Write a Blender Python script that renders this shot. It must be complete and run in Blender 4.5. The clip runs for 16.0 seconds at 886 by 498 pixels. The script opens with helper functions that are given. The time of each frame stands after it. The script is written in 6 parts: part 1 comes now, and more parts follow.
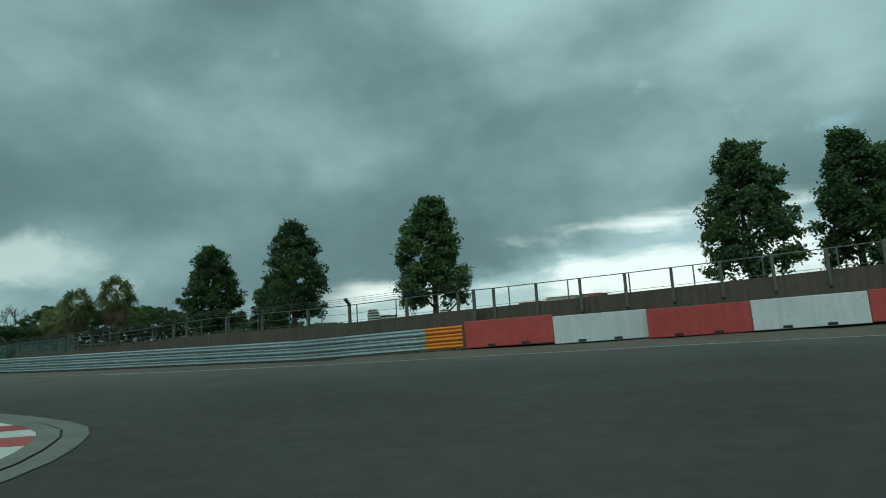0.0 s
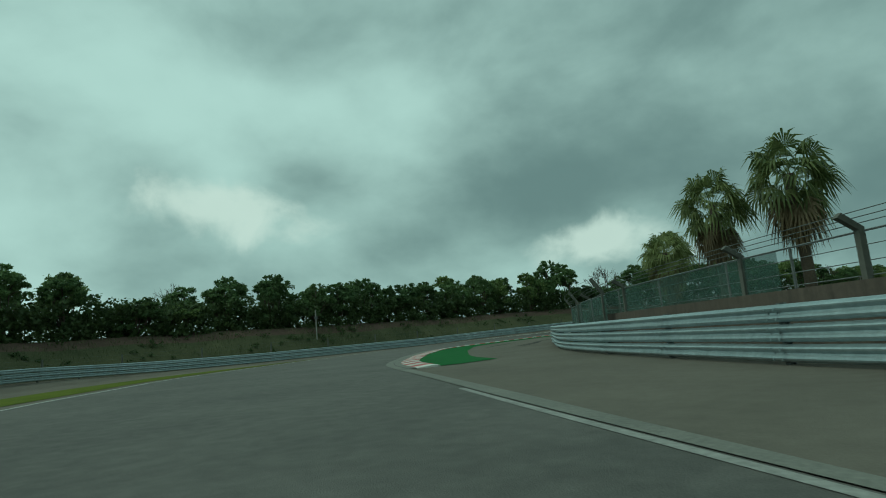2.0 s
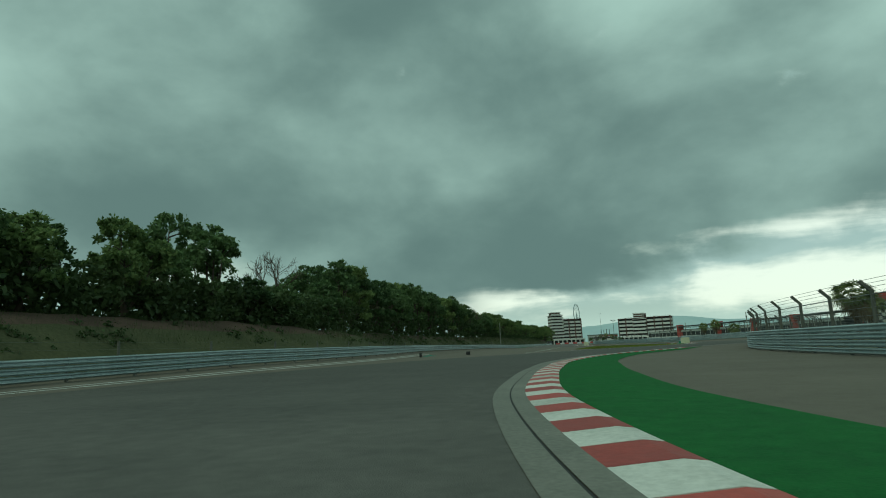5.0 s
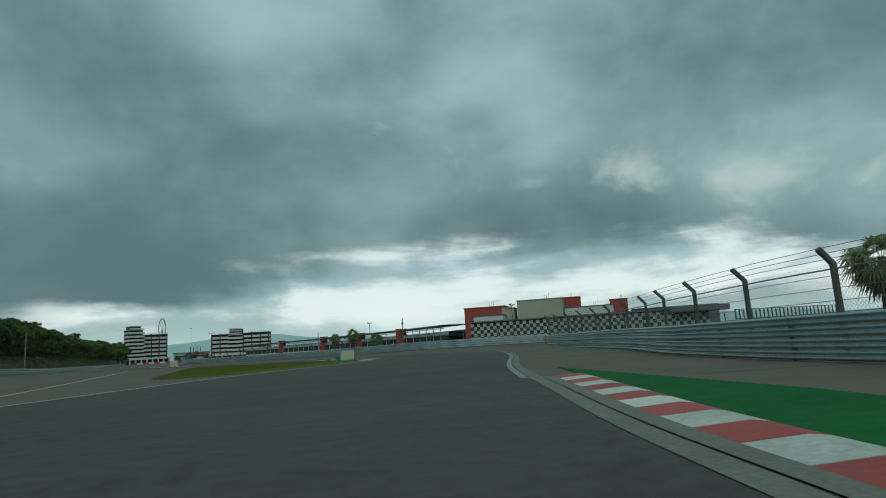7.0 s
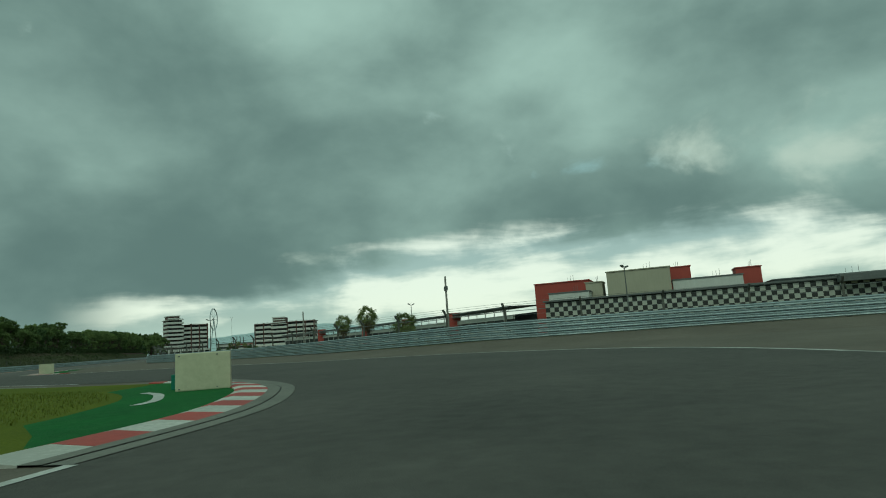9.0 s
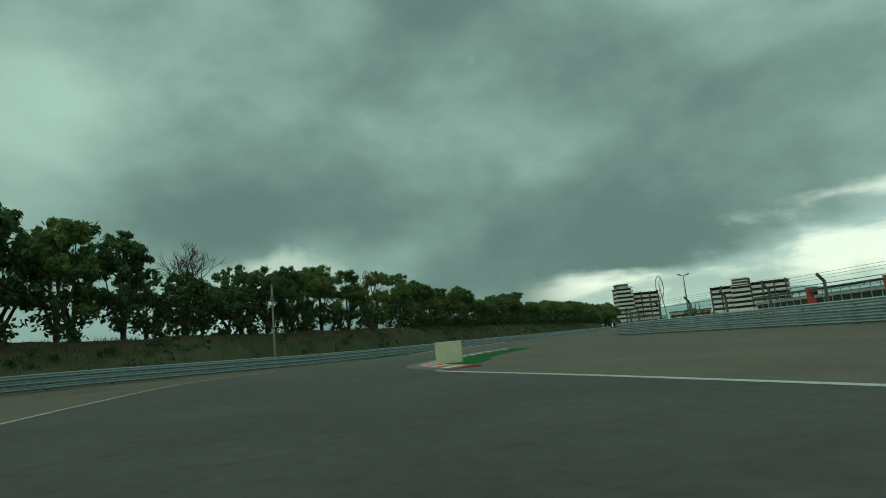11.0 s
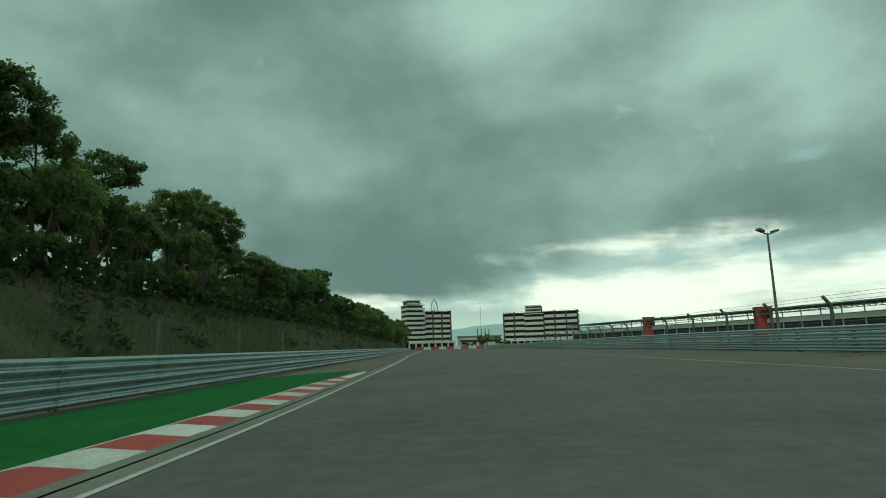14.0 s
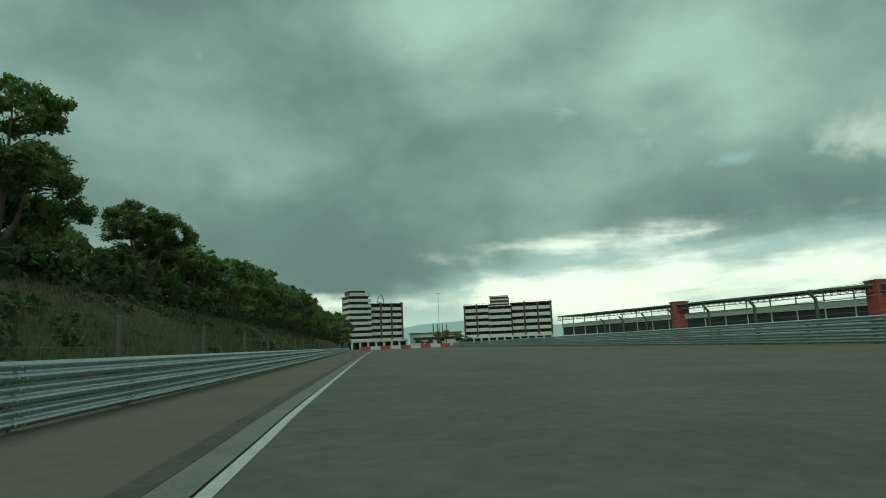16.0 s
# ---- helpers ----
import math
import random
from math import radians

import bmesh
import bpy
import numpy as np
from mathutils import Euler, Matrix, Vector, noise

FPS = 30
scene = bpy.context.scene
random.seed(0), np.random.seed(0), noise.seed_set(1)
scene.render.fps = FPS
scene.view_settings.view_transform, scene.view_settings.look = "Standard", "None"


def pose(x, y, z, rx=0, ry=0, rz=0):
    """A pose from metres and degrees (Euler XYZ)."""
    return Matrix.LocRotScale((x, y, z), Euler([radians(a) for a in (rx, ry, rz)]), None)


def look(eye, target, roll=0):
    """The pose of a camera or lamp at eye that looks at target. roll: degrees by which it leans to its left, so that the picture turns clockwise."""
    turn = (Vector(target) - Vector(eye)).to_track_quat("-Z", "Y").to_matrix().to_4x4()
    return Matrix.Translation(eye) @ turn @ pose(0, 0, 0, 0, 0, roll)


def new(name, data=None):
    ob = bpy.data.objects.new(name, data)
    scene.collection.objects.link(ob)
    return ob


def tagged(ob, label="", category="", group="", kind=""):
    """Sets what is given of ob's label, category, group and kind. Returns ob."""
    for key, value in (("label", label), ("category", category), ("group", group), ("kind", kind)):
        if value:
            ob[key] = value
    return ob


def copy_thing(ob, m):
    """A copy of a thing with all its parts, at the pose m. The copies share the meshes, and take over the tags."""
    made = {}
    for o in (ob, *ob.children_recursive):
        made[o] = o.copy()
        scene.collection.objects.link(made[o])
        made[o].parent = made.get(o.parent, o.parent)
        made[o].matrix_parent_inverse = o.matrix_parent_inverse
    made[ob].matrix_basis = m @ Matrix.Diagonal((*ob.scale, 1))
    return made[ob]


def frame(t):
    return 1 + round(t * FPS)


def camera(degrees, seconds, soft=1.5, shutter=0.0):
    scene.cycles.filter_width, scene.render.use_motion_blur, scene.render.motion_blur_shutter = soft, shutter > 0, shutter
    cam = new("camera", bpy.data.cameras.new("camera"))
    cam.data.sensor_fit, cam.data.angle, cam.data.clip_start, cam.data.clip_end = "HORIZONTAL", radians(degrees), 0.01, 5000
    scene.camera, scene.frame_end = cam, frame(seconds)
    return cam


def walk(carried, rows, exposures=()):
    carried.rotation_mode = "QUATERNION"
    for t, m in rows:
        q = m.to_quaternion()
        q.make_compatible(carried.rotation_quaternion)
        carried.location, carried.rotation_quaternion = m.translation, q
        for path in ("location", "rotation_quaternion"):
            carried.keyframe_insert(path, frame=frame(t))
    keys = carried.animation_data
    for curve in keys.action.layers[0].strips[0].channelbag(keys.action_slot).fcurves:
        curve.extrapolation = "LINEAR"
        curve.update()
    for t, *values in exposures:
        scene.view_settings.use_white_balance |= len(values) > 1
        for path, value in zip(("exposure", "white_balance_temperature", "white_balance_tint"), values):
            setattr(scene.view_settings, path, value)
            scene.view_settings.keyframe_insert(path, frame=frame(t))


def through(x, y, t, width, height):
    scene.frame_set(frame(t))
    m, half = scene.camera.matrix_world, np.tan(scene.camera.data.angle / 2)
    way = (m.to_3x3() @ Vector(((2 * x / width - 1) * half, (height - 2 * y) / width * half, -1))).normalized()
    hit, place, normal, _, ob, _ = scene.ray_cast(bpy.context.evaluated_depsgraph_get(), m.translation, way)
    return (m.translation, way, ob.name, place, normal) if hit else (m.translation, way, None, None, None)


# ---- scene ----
EYE = 0.95
cam = camera(73.1, 16.0, soft=1.0, shutter=0.03)
# seconds, x, y, yaw, pitch, roll
PATH = [
    (0.0, 81.433, -340.826, 1.05, 7.92, -3.48),
    (0.1, 81.210, -339.294, 4.24, 7.91, -3.53),
    (0.2, 80.901, -337.781, 7.44, 7.92, -3.60),
    (0.3, 80.506, -336.288, 10.63, 7.93, -3.69),
    (0.4, 80.024, -334.815, 13.83, 7.96, -3.79),
    (0.5, 79.456, -333.363, 17.02, 7.99, -3.91),
    (0.6, 78.803, -331.931, 20.21, 8.02, -4.04),
    (0.7, 78.064, -330.523, 23.38, 8.07, -4.19),
    (0.8, 77.242, -329.142, 26.52, 8.11, -4.35),
    (0.9, 76.339, -327.793, 29.61, 8.15, -4.51),
    (1.0, 75.355, -326.478, 32.64, 8.18, -4.67),
    (1.1, 74.293, -325.201, 35.58, 8.19, -4.84),
    (1.2, 73.159, -323.963, 38.38, 8.20, -4.99),
    (1.3, 71.958, -322.766, 40.99, 8.20, -5.14),
    (1.4, 70.698, -321.611, 43.35, 8.19, -5.27),
    (1.5, 69.384, -320.499, 45.42, 8.17, -5.37),
    (1.6, 68.021, -319.430, 47.14, 8.16, -5.46),
    (1.7, 66.609, -318.395, 48.57, 8.15, -5.50),
    (1.8, 65.145, -317.383, 49.76, 8.16, -5.51),
    (1.9, 63.627, -316.386, 50.77, 8.20, -5.46),
    (2.0, 62.052, -315.392, 51.68, 8.28, -5.34),
    (2.1, 60.420, -314.394, 52.51, 8.40, -5.16),
    (2.2, 58.744, -313.393, 53.23, 8.55, -4.93),
    (2.3, 57.037, -312.391, 53.79, 8.70, -4.68),
    (2.4, 55.314, -311.393, 54.14, 8.82, -4.43),
    (2.5, 53.589, -310.400, 54.21, 8.89, -4.22),
    (2.6, 51.874, -309.415, 53.98, 8.89, -4.04),
    (2.7, 50.165, -308.423, 53.47, 8.85, -3.91),
    (2.8, 48.458, -307.413, 52.73, 8.77, -3.78),
    (2.9, 46.748, -306.368, 51.80, 8.69, -3.65),
    (3.0, 45.029, -305.274, 50.73, 8.63, -3.48),
    (3.1, 43.299, -304.120, 49.56, 8.61, -3.28),
    (3.2, 41.568, -302.909, 48.27, 8.62, -3.05),
    (3.3, 39.848, -301.648, 46.88, 8.65, -2.81),
    (3.4, 38.151, -300.343, 45.35, 8.70, -2.59),
    (3.5, 36.490, -299.001, 43.70, 8.74, -2.42),
    (3.6, 34.873, -297.625, 41.90, 8.77, -2.30),
    (3.7, 33.304, -296.205, 39.99, 8.79, -2.24),
    (3.8, 31.779, -294.727, 38.00, 8.81, -2.21),
    (3.9, 30.297, -293.179, 35.97, 8.83, -2.21),
    (4.0, 28.858, -291.546, 33.92, 8.85, -2.22),
    (4.1, 27.461, -289.821, 31.89, 8.87, -2.24),
    (4.2, 26.110, -288.016, 29.85, 8.90, -2.25),
    (4.3, 24.812, -286.147, 27.81, 8.94, -2.26),
    (4.4, 23.572, -284.232, 25.75, 8.99, -2.28),
    (4.5, 22.396, -282.287, 23.65, 9.05, -2.30),
    (4.6, 21.289, -280.325, 21.50, 9.11, -2.32),
    (4.7, 20.254, -278.337, 19.34, 9.19, -2.36),
    (4.8, 19.293, -276.307, 17.18, 9.26, -2.40),
    (4.9, 18.408, -274.222, 15.06, 9.34, -2.45),
    (5.0, 17.600, -272.068, 13.01, 9.42, -2.52),
    (5.1, 16.871, -269.835, 11.06, 9.49, -2.61),
    (5.2, 16.216, -267.540, 9.16, 9.56, -2.70),
    (5.3, 15.631, -265.205, 7.29, 9.63, -2.78),
    (5.4, 15.111, -262.852, 5.41, 9.69, -2.85),
    (5.5, 14.650, -260.504, 3.48, 9.74, -2.88),
    (5.6, 14.246, -258.175, 1.49, 9.79, -2.87),
    (5.7, 13.906, -255.855, -0.57, 9.83, -2.83),
    (5.8, 13.638, -253.527, -2.64, 9.85, -2.78),
    (5.9, 13.451, -251.173, -4.71, 9.85, -2.74),
    (6.0, 13.354, -248.776, -6.75, 9.83, -2.73),
    (6.1, 13.352, -246.324, -8.73, 9.78, -2.75),
    (6.2, 13.443, -243.835, -10.65, 9.71, -2.81),
    (6.3, 13.619, -241.330, -12.52, 9.63, -2.88),
    (6.4, 13.873, -238.832, -14.37, 9.54, -2.96),
    (6.5, 14.201, -236.365, -16.18, 9.45, -3.04),
    (6.6, 14.596, -233.945, -17.97, 9.36, -3.11),
    (6.7, 15.060, -231.559, -19.73, 9.28, -3.17),
    (6.8, 15.599, -229.191, -21.44, 9.21, -3.23),
    (6.9, 16.216, -226.821, -23.09, 9.16, -3.31),
    (7.0, 16.916, -224.433, -24.65, 9.13, -3.39),
    (7.1, 17.698, -222.013, -26.10, 9.12, -3.51),
    (7.2, 18.554, -219.577, -27.40, 9.13, -3.64),
    (7.3, 19.471, -217.144, -28.50, 9.14, -3.78),
    (7.4, 20.435, -214.734, -29.36, 9.15, -3.94),
    (7.5, 21.435, -212.367, -29.92, 9.16, -4.11),
    (7.6, 22.457, -210.056, -30.15, 9.15, -4.27),
    (7.7, 23.493, -207.786, -30.11, 9.12, -4.42),
    (7.8, 24.536, -205.536, -29.85, 9.07, -4.55),
    (7.9, 25.577, -203.284, -29.46, 9.01, -4.64),
    (8.0, 26.609, -201.009, -29.00, 8.91, -4.68),
    (8.1, 27.623, -198.696, -28.52, 8.80, -4.65),
    (8.2, 28.612, -196.360, -28.00, 8.67, -4.58),
    (8.3, 29.568, -194.021, -27.42, 8.55, -4.48),
    (8.4, 30.484, -191.702, -26.73, 8.44, -4.36),
    (8.5, 31.352, -189.424, -25.90, 8.37, -4.26),
    (8.6, 32.165, -187.202, -24.91, 8.33, -4.19),
    (8.7, 32.923, -185.022, -23.75, 8.32, -4.13),
    (8.8, 33.629, -182.867, -22.43, 8.33, -4.08),
    (8.9, 34.282, -180.715, -20.96, 8.34, -4.03),
    (9.0, 34.885, -178.549, -19.33, 8.34, -3.96),
    (9.1, 35.436, -176.354, -17.55, 8.32, -3.88),
    (9.2, 35.919, -174.138, -15.61, 8.29, -3.79),
    (9.3, 36.317, -171.914, -13.48, 8.25, -3.71),
    (9.4, 36.611, -169.698, -11.15, 8.23, -3.67),
    (9.5, 36.783, -167.501, -8.60, 8.25, -3.69),
    (9.6, 36.819, -165.334, -5.82, 8.30, -3.77),
    (9.7, 36.726, -163.190, -2.89, 8.38, -3.93),
    (9.8, 36.513, -161.059, 0.08, 8.47, -4.14),
    (9.9, 36.192, -158.930, 2.99, 8.57, -4.42),
    (10.0, 35.774, -156.792, 5.76, 8.64, -4.74),
    (10.1, 35.266, -154.638, 8.30, 8.69, -5.10),
    (10.2, 34.673, -152.477, 10.60, 8.72, -5.47),
    (10.3, 33.997, -150.320, 12.67, 8.73, -5.80),
    (10.4, 33.239, -148.178, 14.50, 8.74, -6.06),
    (10.5, 32.402, -146.064, 16.11, 8.74, -6.20),
    (10.6, 31.489, -143.983, 17.49, 8.76, -6.21),
    (10.7, 30.513, -141.926, 18.67, 8.79, -6.11),
    (10.8, 29.489, -139.878, 19.65, 8.81, -5.92),
    (10.9, 28.432, -137.822, 20.43, 8.84, -5.68),
    (11.0, 27.356, -135.744, 21.03, 8.86, -5.43),
    (11.1, 26.273, -133.633, 21.46, 8.88, -5.20),
    (11.2, 25.181, -131.494, 21.73, 8.89, -4.98),
    (11.3, 24.077, -129.337, 21.84, 8.90, -4.76),
    (11.4, 22.956, -127.173, 21.82, 8.90, -4.54),
    (11.5, 21.813, -125.011, 21.68, 8.91, -4.29),
    (11.6, 20.647, -122.858, 21.41, 8.92, -4.03),
    (11.7, 19.473, -120.702, 21.03, 8.93, -3.75),
    (11.8, 18.306, -118.530, 20.51, 8.94, -3.50),
    (11.9, 17.163, -116.327, 19.86, 8.96, -3.29),
    (12.0, 16.062, -114.078, 19.07, 8.99, -3.14),
    (12.1, 15.015, -111.774, 18.14, 9.03, -3.07),
    (12.2, 14.018, -109.421, 17.09, 9.07, -3.07),
    (12.3, 13.065, -107.030, 15.96, 9.11, -3.12),
    (12.4, 12.147, -104.611, 14.78, 9.16, -3.18),
    (12.5, 11.257, -102.175, 13.60, 9.21, -3.25),
    (12.6, 10.390, -99.731, 12.43, 9.26, -3.29),
    (12.7, 9.550, -97.272, 11.28, 9.30, -3.30),
    (12.8, 8.742, -94.789, 10.17, 9.33, -3.27),
    (12.9, 7.973, -92.275, 9.10, 9.33, -3.19),
    (13.0, 7.250, -89.719, 8.07, 9.29, -3.06),
    (13.1, 6.576, -87.117, 7.08, 9.23, -2.87),
    (13.2, 5.947, -84.472, 6.13, 9.14, -2.64),
    (13.3, 5.357, -81.791, 5.20, 9.04, -2.39),
    (13.4, 4.801, -79.083, 4.28, 8.98, -2.16),
    (13.5, 4.273, -76.354, 3.36, 8.95, -1.98),
    (13.6, 3.768, -73.609, 2.43, 8.98, -1.85),
    (13.7, 3.291, -70.843, 1.50, 9.05, -1.77),
    (13.8, 2.847, -68.048, 0.59, 9.14, -1.73),
    (13.9, 2.444, -65.217, -0.31, 9.23, -1.71),
    (14.0, 2.087, -62.342, -1.18, 9.31, -1.70),
    (14.1, 1.780, -59.419, -2.01, 9.35, -1.68),
    (14.2, 1.524, -56.450, -2.79, 9.35, -1.67),
    (14.3, 1.314, -53.443, -3.49, 9.34, -1.67),
    (14.4, 1.150, -50.403, -4.12, 9.31, -1.68),
    (14.5, 1.027, -47.336, -4.64, 9.28, -1.73),
    (14.6, 0.943, -44.249, -5.05, 9.26, -1.80),
    (14.7, 0.894, -41.143, -5.37, 9.24, -1.91),
    (14.8, 0.872, -38.021, -5.62, 9.22, -2.02),
    (14.9, 0.865, -34.886, -5.81, 9.21, -2.14),
    (15.0, 0.859, -31.739, -5.97, 9.20, -2.24),
    (15.1, 0.845, -28.582, -6.11, 9.20, -2.32),
    (15.2, 0.819, -25.418, -6.23, 9.20, -2.38),
    (15.3, 0.787, -22.248, -6.34, 9.20, -2.42),
    (15.4, 0.748, -19.073, -6.43, 9.19, -2.45),
    (15.5, 0.703, -15.896, -6.50, 9.18, -2.47),
    (15.6, 0.656, -12.718, -6.54, 9.17, -2.47),
    (15.7, 0.604, -9.540, -6.57, 9.14, -2.47),
    (15.8, 0.545, -6.361, -6.57, 9.11, -2.46),
    (15.9, 0.477, -3.181, -6.54, 9.07, -2.45),
    (16.0, 0.400, 0.000, -6.50, 9.02, -2.42),
]


def eye_pose(x, y, yaw, pitch, roll):
    a, p = radians(yaw), radians(pitch)
    ahead = Vector((-math.sin(a) * math.cos(p), math.cos(a) * math.cos(p), math.sin(p)))
    eye = Vector((x, y, EYE))
    return look(eye, eye + 2 * ahead, roll)


EXPO = [(0.0, 0.08, 5750, -15), (1.0, 0.18, 5500, -17), (2.0, 0.16, 6050, -22), (3.0, 0.05, 6300, -23), (5.5, 0.0, 6250, -22), (6.0, -0.05, 6050, -17), (7.0, -0.16, 5750, -11),
        (7.6, -0.12, 6000, -17), (8.5, -0.1, 6250, -21), (10.0, 0.0, 6500, -25), (12.5, 0.06, 6500, -25), (14.0, 0.14, 6550, -25), (16.0, 0.14, 6550, -25)]
walk(cam, [(t, eye_pose(x, y, a, p, r)) for t, x, y, a, p, r in PATH], EXPO)

# ---------------------------------------------------------------- sky and sun
world = bpy.data.worlds.new("sky")
scene.world = world
world.use_nodes = True
wn, wl = world.node_tree.nodes, world.node_tree.links
wn.clear()


def wnode(kind, **values):
    n = wn.new(kind)
    for k, v in values.items():
        if k.startswith("i"):
            n.inputs[int(k[1:])].default_value = v
        elif k == "op":
            n.operation = v
    return n


def wmath(op, a, b=None, c=None):
    n = wnode("ShaderNodeMath", op=op)
    for i, v in enumerate((a, b, c)):
        if v is None:
            continue
        if isinstance(v, (int, float)):
            n.inputs[i].default_value = v
        else:
            wl.new(v, n.inputs[i])
    return n.outputs[0]


def wstep(v, lo, hi):
    n = wn.new("ShaderNodeMapRange")
    n.interpolation_type = "SMOOTHSTEP"
    n.clamp = True
    wl.new(v, n.inputs[0])
    n.inputs[1].default_value, n.inputs[2].default_value = lo, hi
    return n.outputs[0]


def wmix(f, a, b):
    n = wn.new("ShaderNodeMix")
    n.data_type = "RGBA"
    if isinstance(f, float):
        n.inputs[0].default_value = f
    else:
        wl.new(f, n.inputs[0])
    for i, v in ((6, a), (7, b)):
        if isinstance(v, tuple):
            n.inputs[i].default_value = (*v, 1)
        else:
            wl.new(v, n.inputs[i])
    return n.outputs[2]


def wblob(az, el, a0, e0, ra, re):
    """A soft oval round one bearing and height, in degrees."""
    da = wmath("DIVIDE", wmath("SUBTRACT", az, a0), ra)
    de = wmath("DIVIDE", wmath("SUBTRACT", el, e0), re)
    q = wmath("ADD", wmath("MULTIPLY", da, da), wmath("MULTIPLY", de, de))
    return wmath("POWER", 2.718, wmath("MULTIPLY", q, -1.0))


def build_sky():
    co = wn.new("ShaderNodeTexCoord")
    sep = wn.new("ShaderNodeSeparateXYZ")
    wl.new(co.outputs["Generated"], sep.inputs[0])
    x, y, z = sep.outputs
    zc = wmath("MAXIMUM", z, 0.0)
    az = wmath("MULTIPLY", wmath("ARCTAN2", wmath("MULTIPLY", x, -1.0), y), 57.296)
    el = wmath("MULTIPLY", wmath("ARCSINE", zc), 57.296)

    def billow(scale, detail, rough, flat, shift, distort=0.0):
        c = wn.new("ShaderNodeCombineXYZ")
        wl.new(x, c.inputs[0]), wl.new(y, c.inputs[1]), wl.new(wmath("MULTIPLY", zc, flat), c.inputs[2])
        m = wn.new("ShaderNodeMapping")
        m.inputs["Location"].default_value = shift
        wl.new(c.outputs[0], m.inputs[0])
        n = wn.new("ShaderNodeTexNoise")
        n.inputs["Scale"].default_value = scale
        n.inputs["Detail"].default_value = detail
        n.inputs["Roughness"].default_value = rough
        n.inputs["Distortion"].default_value = distort
        wl.new(m.outputs[0], n.inputs["Vector"])
        return wmath("SUBTRACT", n.outputs["Fac"], 0.5)

    big = billow(1.7, 2.0, 0.45, 1.8, (3.1, 1.7, 0.4))
    mid = billow(3.6, 6.0, 0.50, 1.55, (0.4, 5.2, 1.1), 0.12)
    puff = billow(6.0, 6.0, 0.54, 1.35, (1.3, 4.1, 0.6), 0.25)
    strata = billow(3.4, 5.0, 0.55, 5.0, (7.7, 2.4, 3.0), 0.2)
    # the rain cloud: soft and heavy, lighter in the west and overhead
    lum = wmath("ADD", wmath("MULTIPLY", big, 0.9), wmath("MULTIPLY", mid, 1.0))
    west = wmath("ADD", wmath("MULTIPLY", x, -0.98), wmath("MULTIPLY", y, 0.05))
    lum = wmath("ADD", lum, wmath("MULTIPLY", wstep(west, 0.50, 1.0), 0.26))
    lum = wmath("ADD", lum, wmath("MULTIPLY", wstep(el, 34.0, 60.0), 0.15))
    for a0, e0, ra, re, k in CLOUD_SPOTS:
        lum = wmath("ADD", lum, wmath("MULTIPLY", wblob(az, el, a0, e0, ra, re), k))
    body = wmix(wstep(lum, -0.26, 0.50), SKY_DARK, SKY_LIGHT)
    # breaks in the cloud: ragged patches, and the clear band low in the north-east
    gap = wmath("MULTIPLY", puff, 1.5)
    for a0, e0, ra, re, k in CLOUD_BREAKS:
        gap = wmath("ADD", gap, wmath("MULTIPLY", wblob(az, el, a0, e0, ra, re), k))
    col = wmix(wmath("MULTIPLY", wstep(gap, 0.25, 0.60), 0.85), body, SKY_GAP)
    reach = wstep(az, 15.0, 7.0)
    top = wmath("ADD", 5.2, wmath("MULTIPLY", wstep(az, 9.0, -24.0), 4.2))
    top = wmath("SUBTRACT", top, wmath("MULTIPLY", wstep(az, -42.0, -62.0), 2.6))
    ragged = wmath("ADD", wmath("MULTIPLY", puff, 5.0), wmath("MULTIPLY", strata, 5.5))
    under = wmath("SUBTRACT", wmath("ADD", top, ragged), el)
    band = wmath("MULTIPLY", wstep(under, -0.9, 1.7), reach)
    # cream layers with grey streaks between them, hazier towards the hills
    layers = wmath("ADD", strata, wmath("MULTIPLY", puff, 0.6))
    layers = wmath("ADD", layers, wmath("MULTIPLY", wblob(az, el, -28.0, 4.6, 60.0, 2.2), 0.10))
    pale = wmix(wstep(layers, -0.09, 0.15), SKY_PALE, SKY_BRIGHT)
    pale = wmix(wmath("MULTIPLY", wstep(el, 3.2, 0.6), 0.7), pale, SKY_HAZE)
    blue = wmath("MULTIPLY", wstep(wmath("ADD", wmath("MULTIPLY", puff, 4.0), wblob(az, el, -35.0, 13.8, 7.0, 2.2)), 0.75, 1.35), 0.55)
    col = wmix(blue, col, SKY_BLUE)
    nishita = wn.new("ShaderNodeTexSky")
    nishita.sky_type = "NISHITA"
    nishita.sun_disc = False
    nishita.sun_elevation, nishita.sun_rotation = radians(47), radians(209)
    col = wmix(wmath("MULTIPLY", band, 0.96), col, wmix(0.02, pale, nishita.outputs[0]))
    bg = wn.new("ShaderNodeBackground")
    bg.inputs["Strength"].default_value = 1.0
    wl.new(col, bg.inputs[0])
    out = wn.new("ShaderNodeOutputWorld")
    wl.new(bg.outputs[0], out.inputs[0])


SKY_DARK, SKY_LIGHT = (0.150, 0.200, 0.212), (0.47, 0.565, 0.57)
SKY_PALE, SKY_BRIGHT, SKY_GAP = (0.37, 0.41, 0.425), (0.93, 0.84, 0.81), (0.60, 0.62, 0.61)
SKY_HAZE, SKY_BLUE = (0.55, 0.62, 0.64), (0.42, 0.58, 0.68)
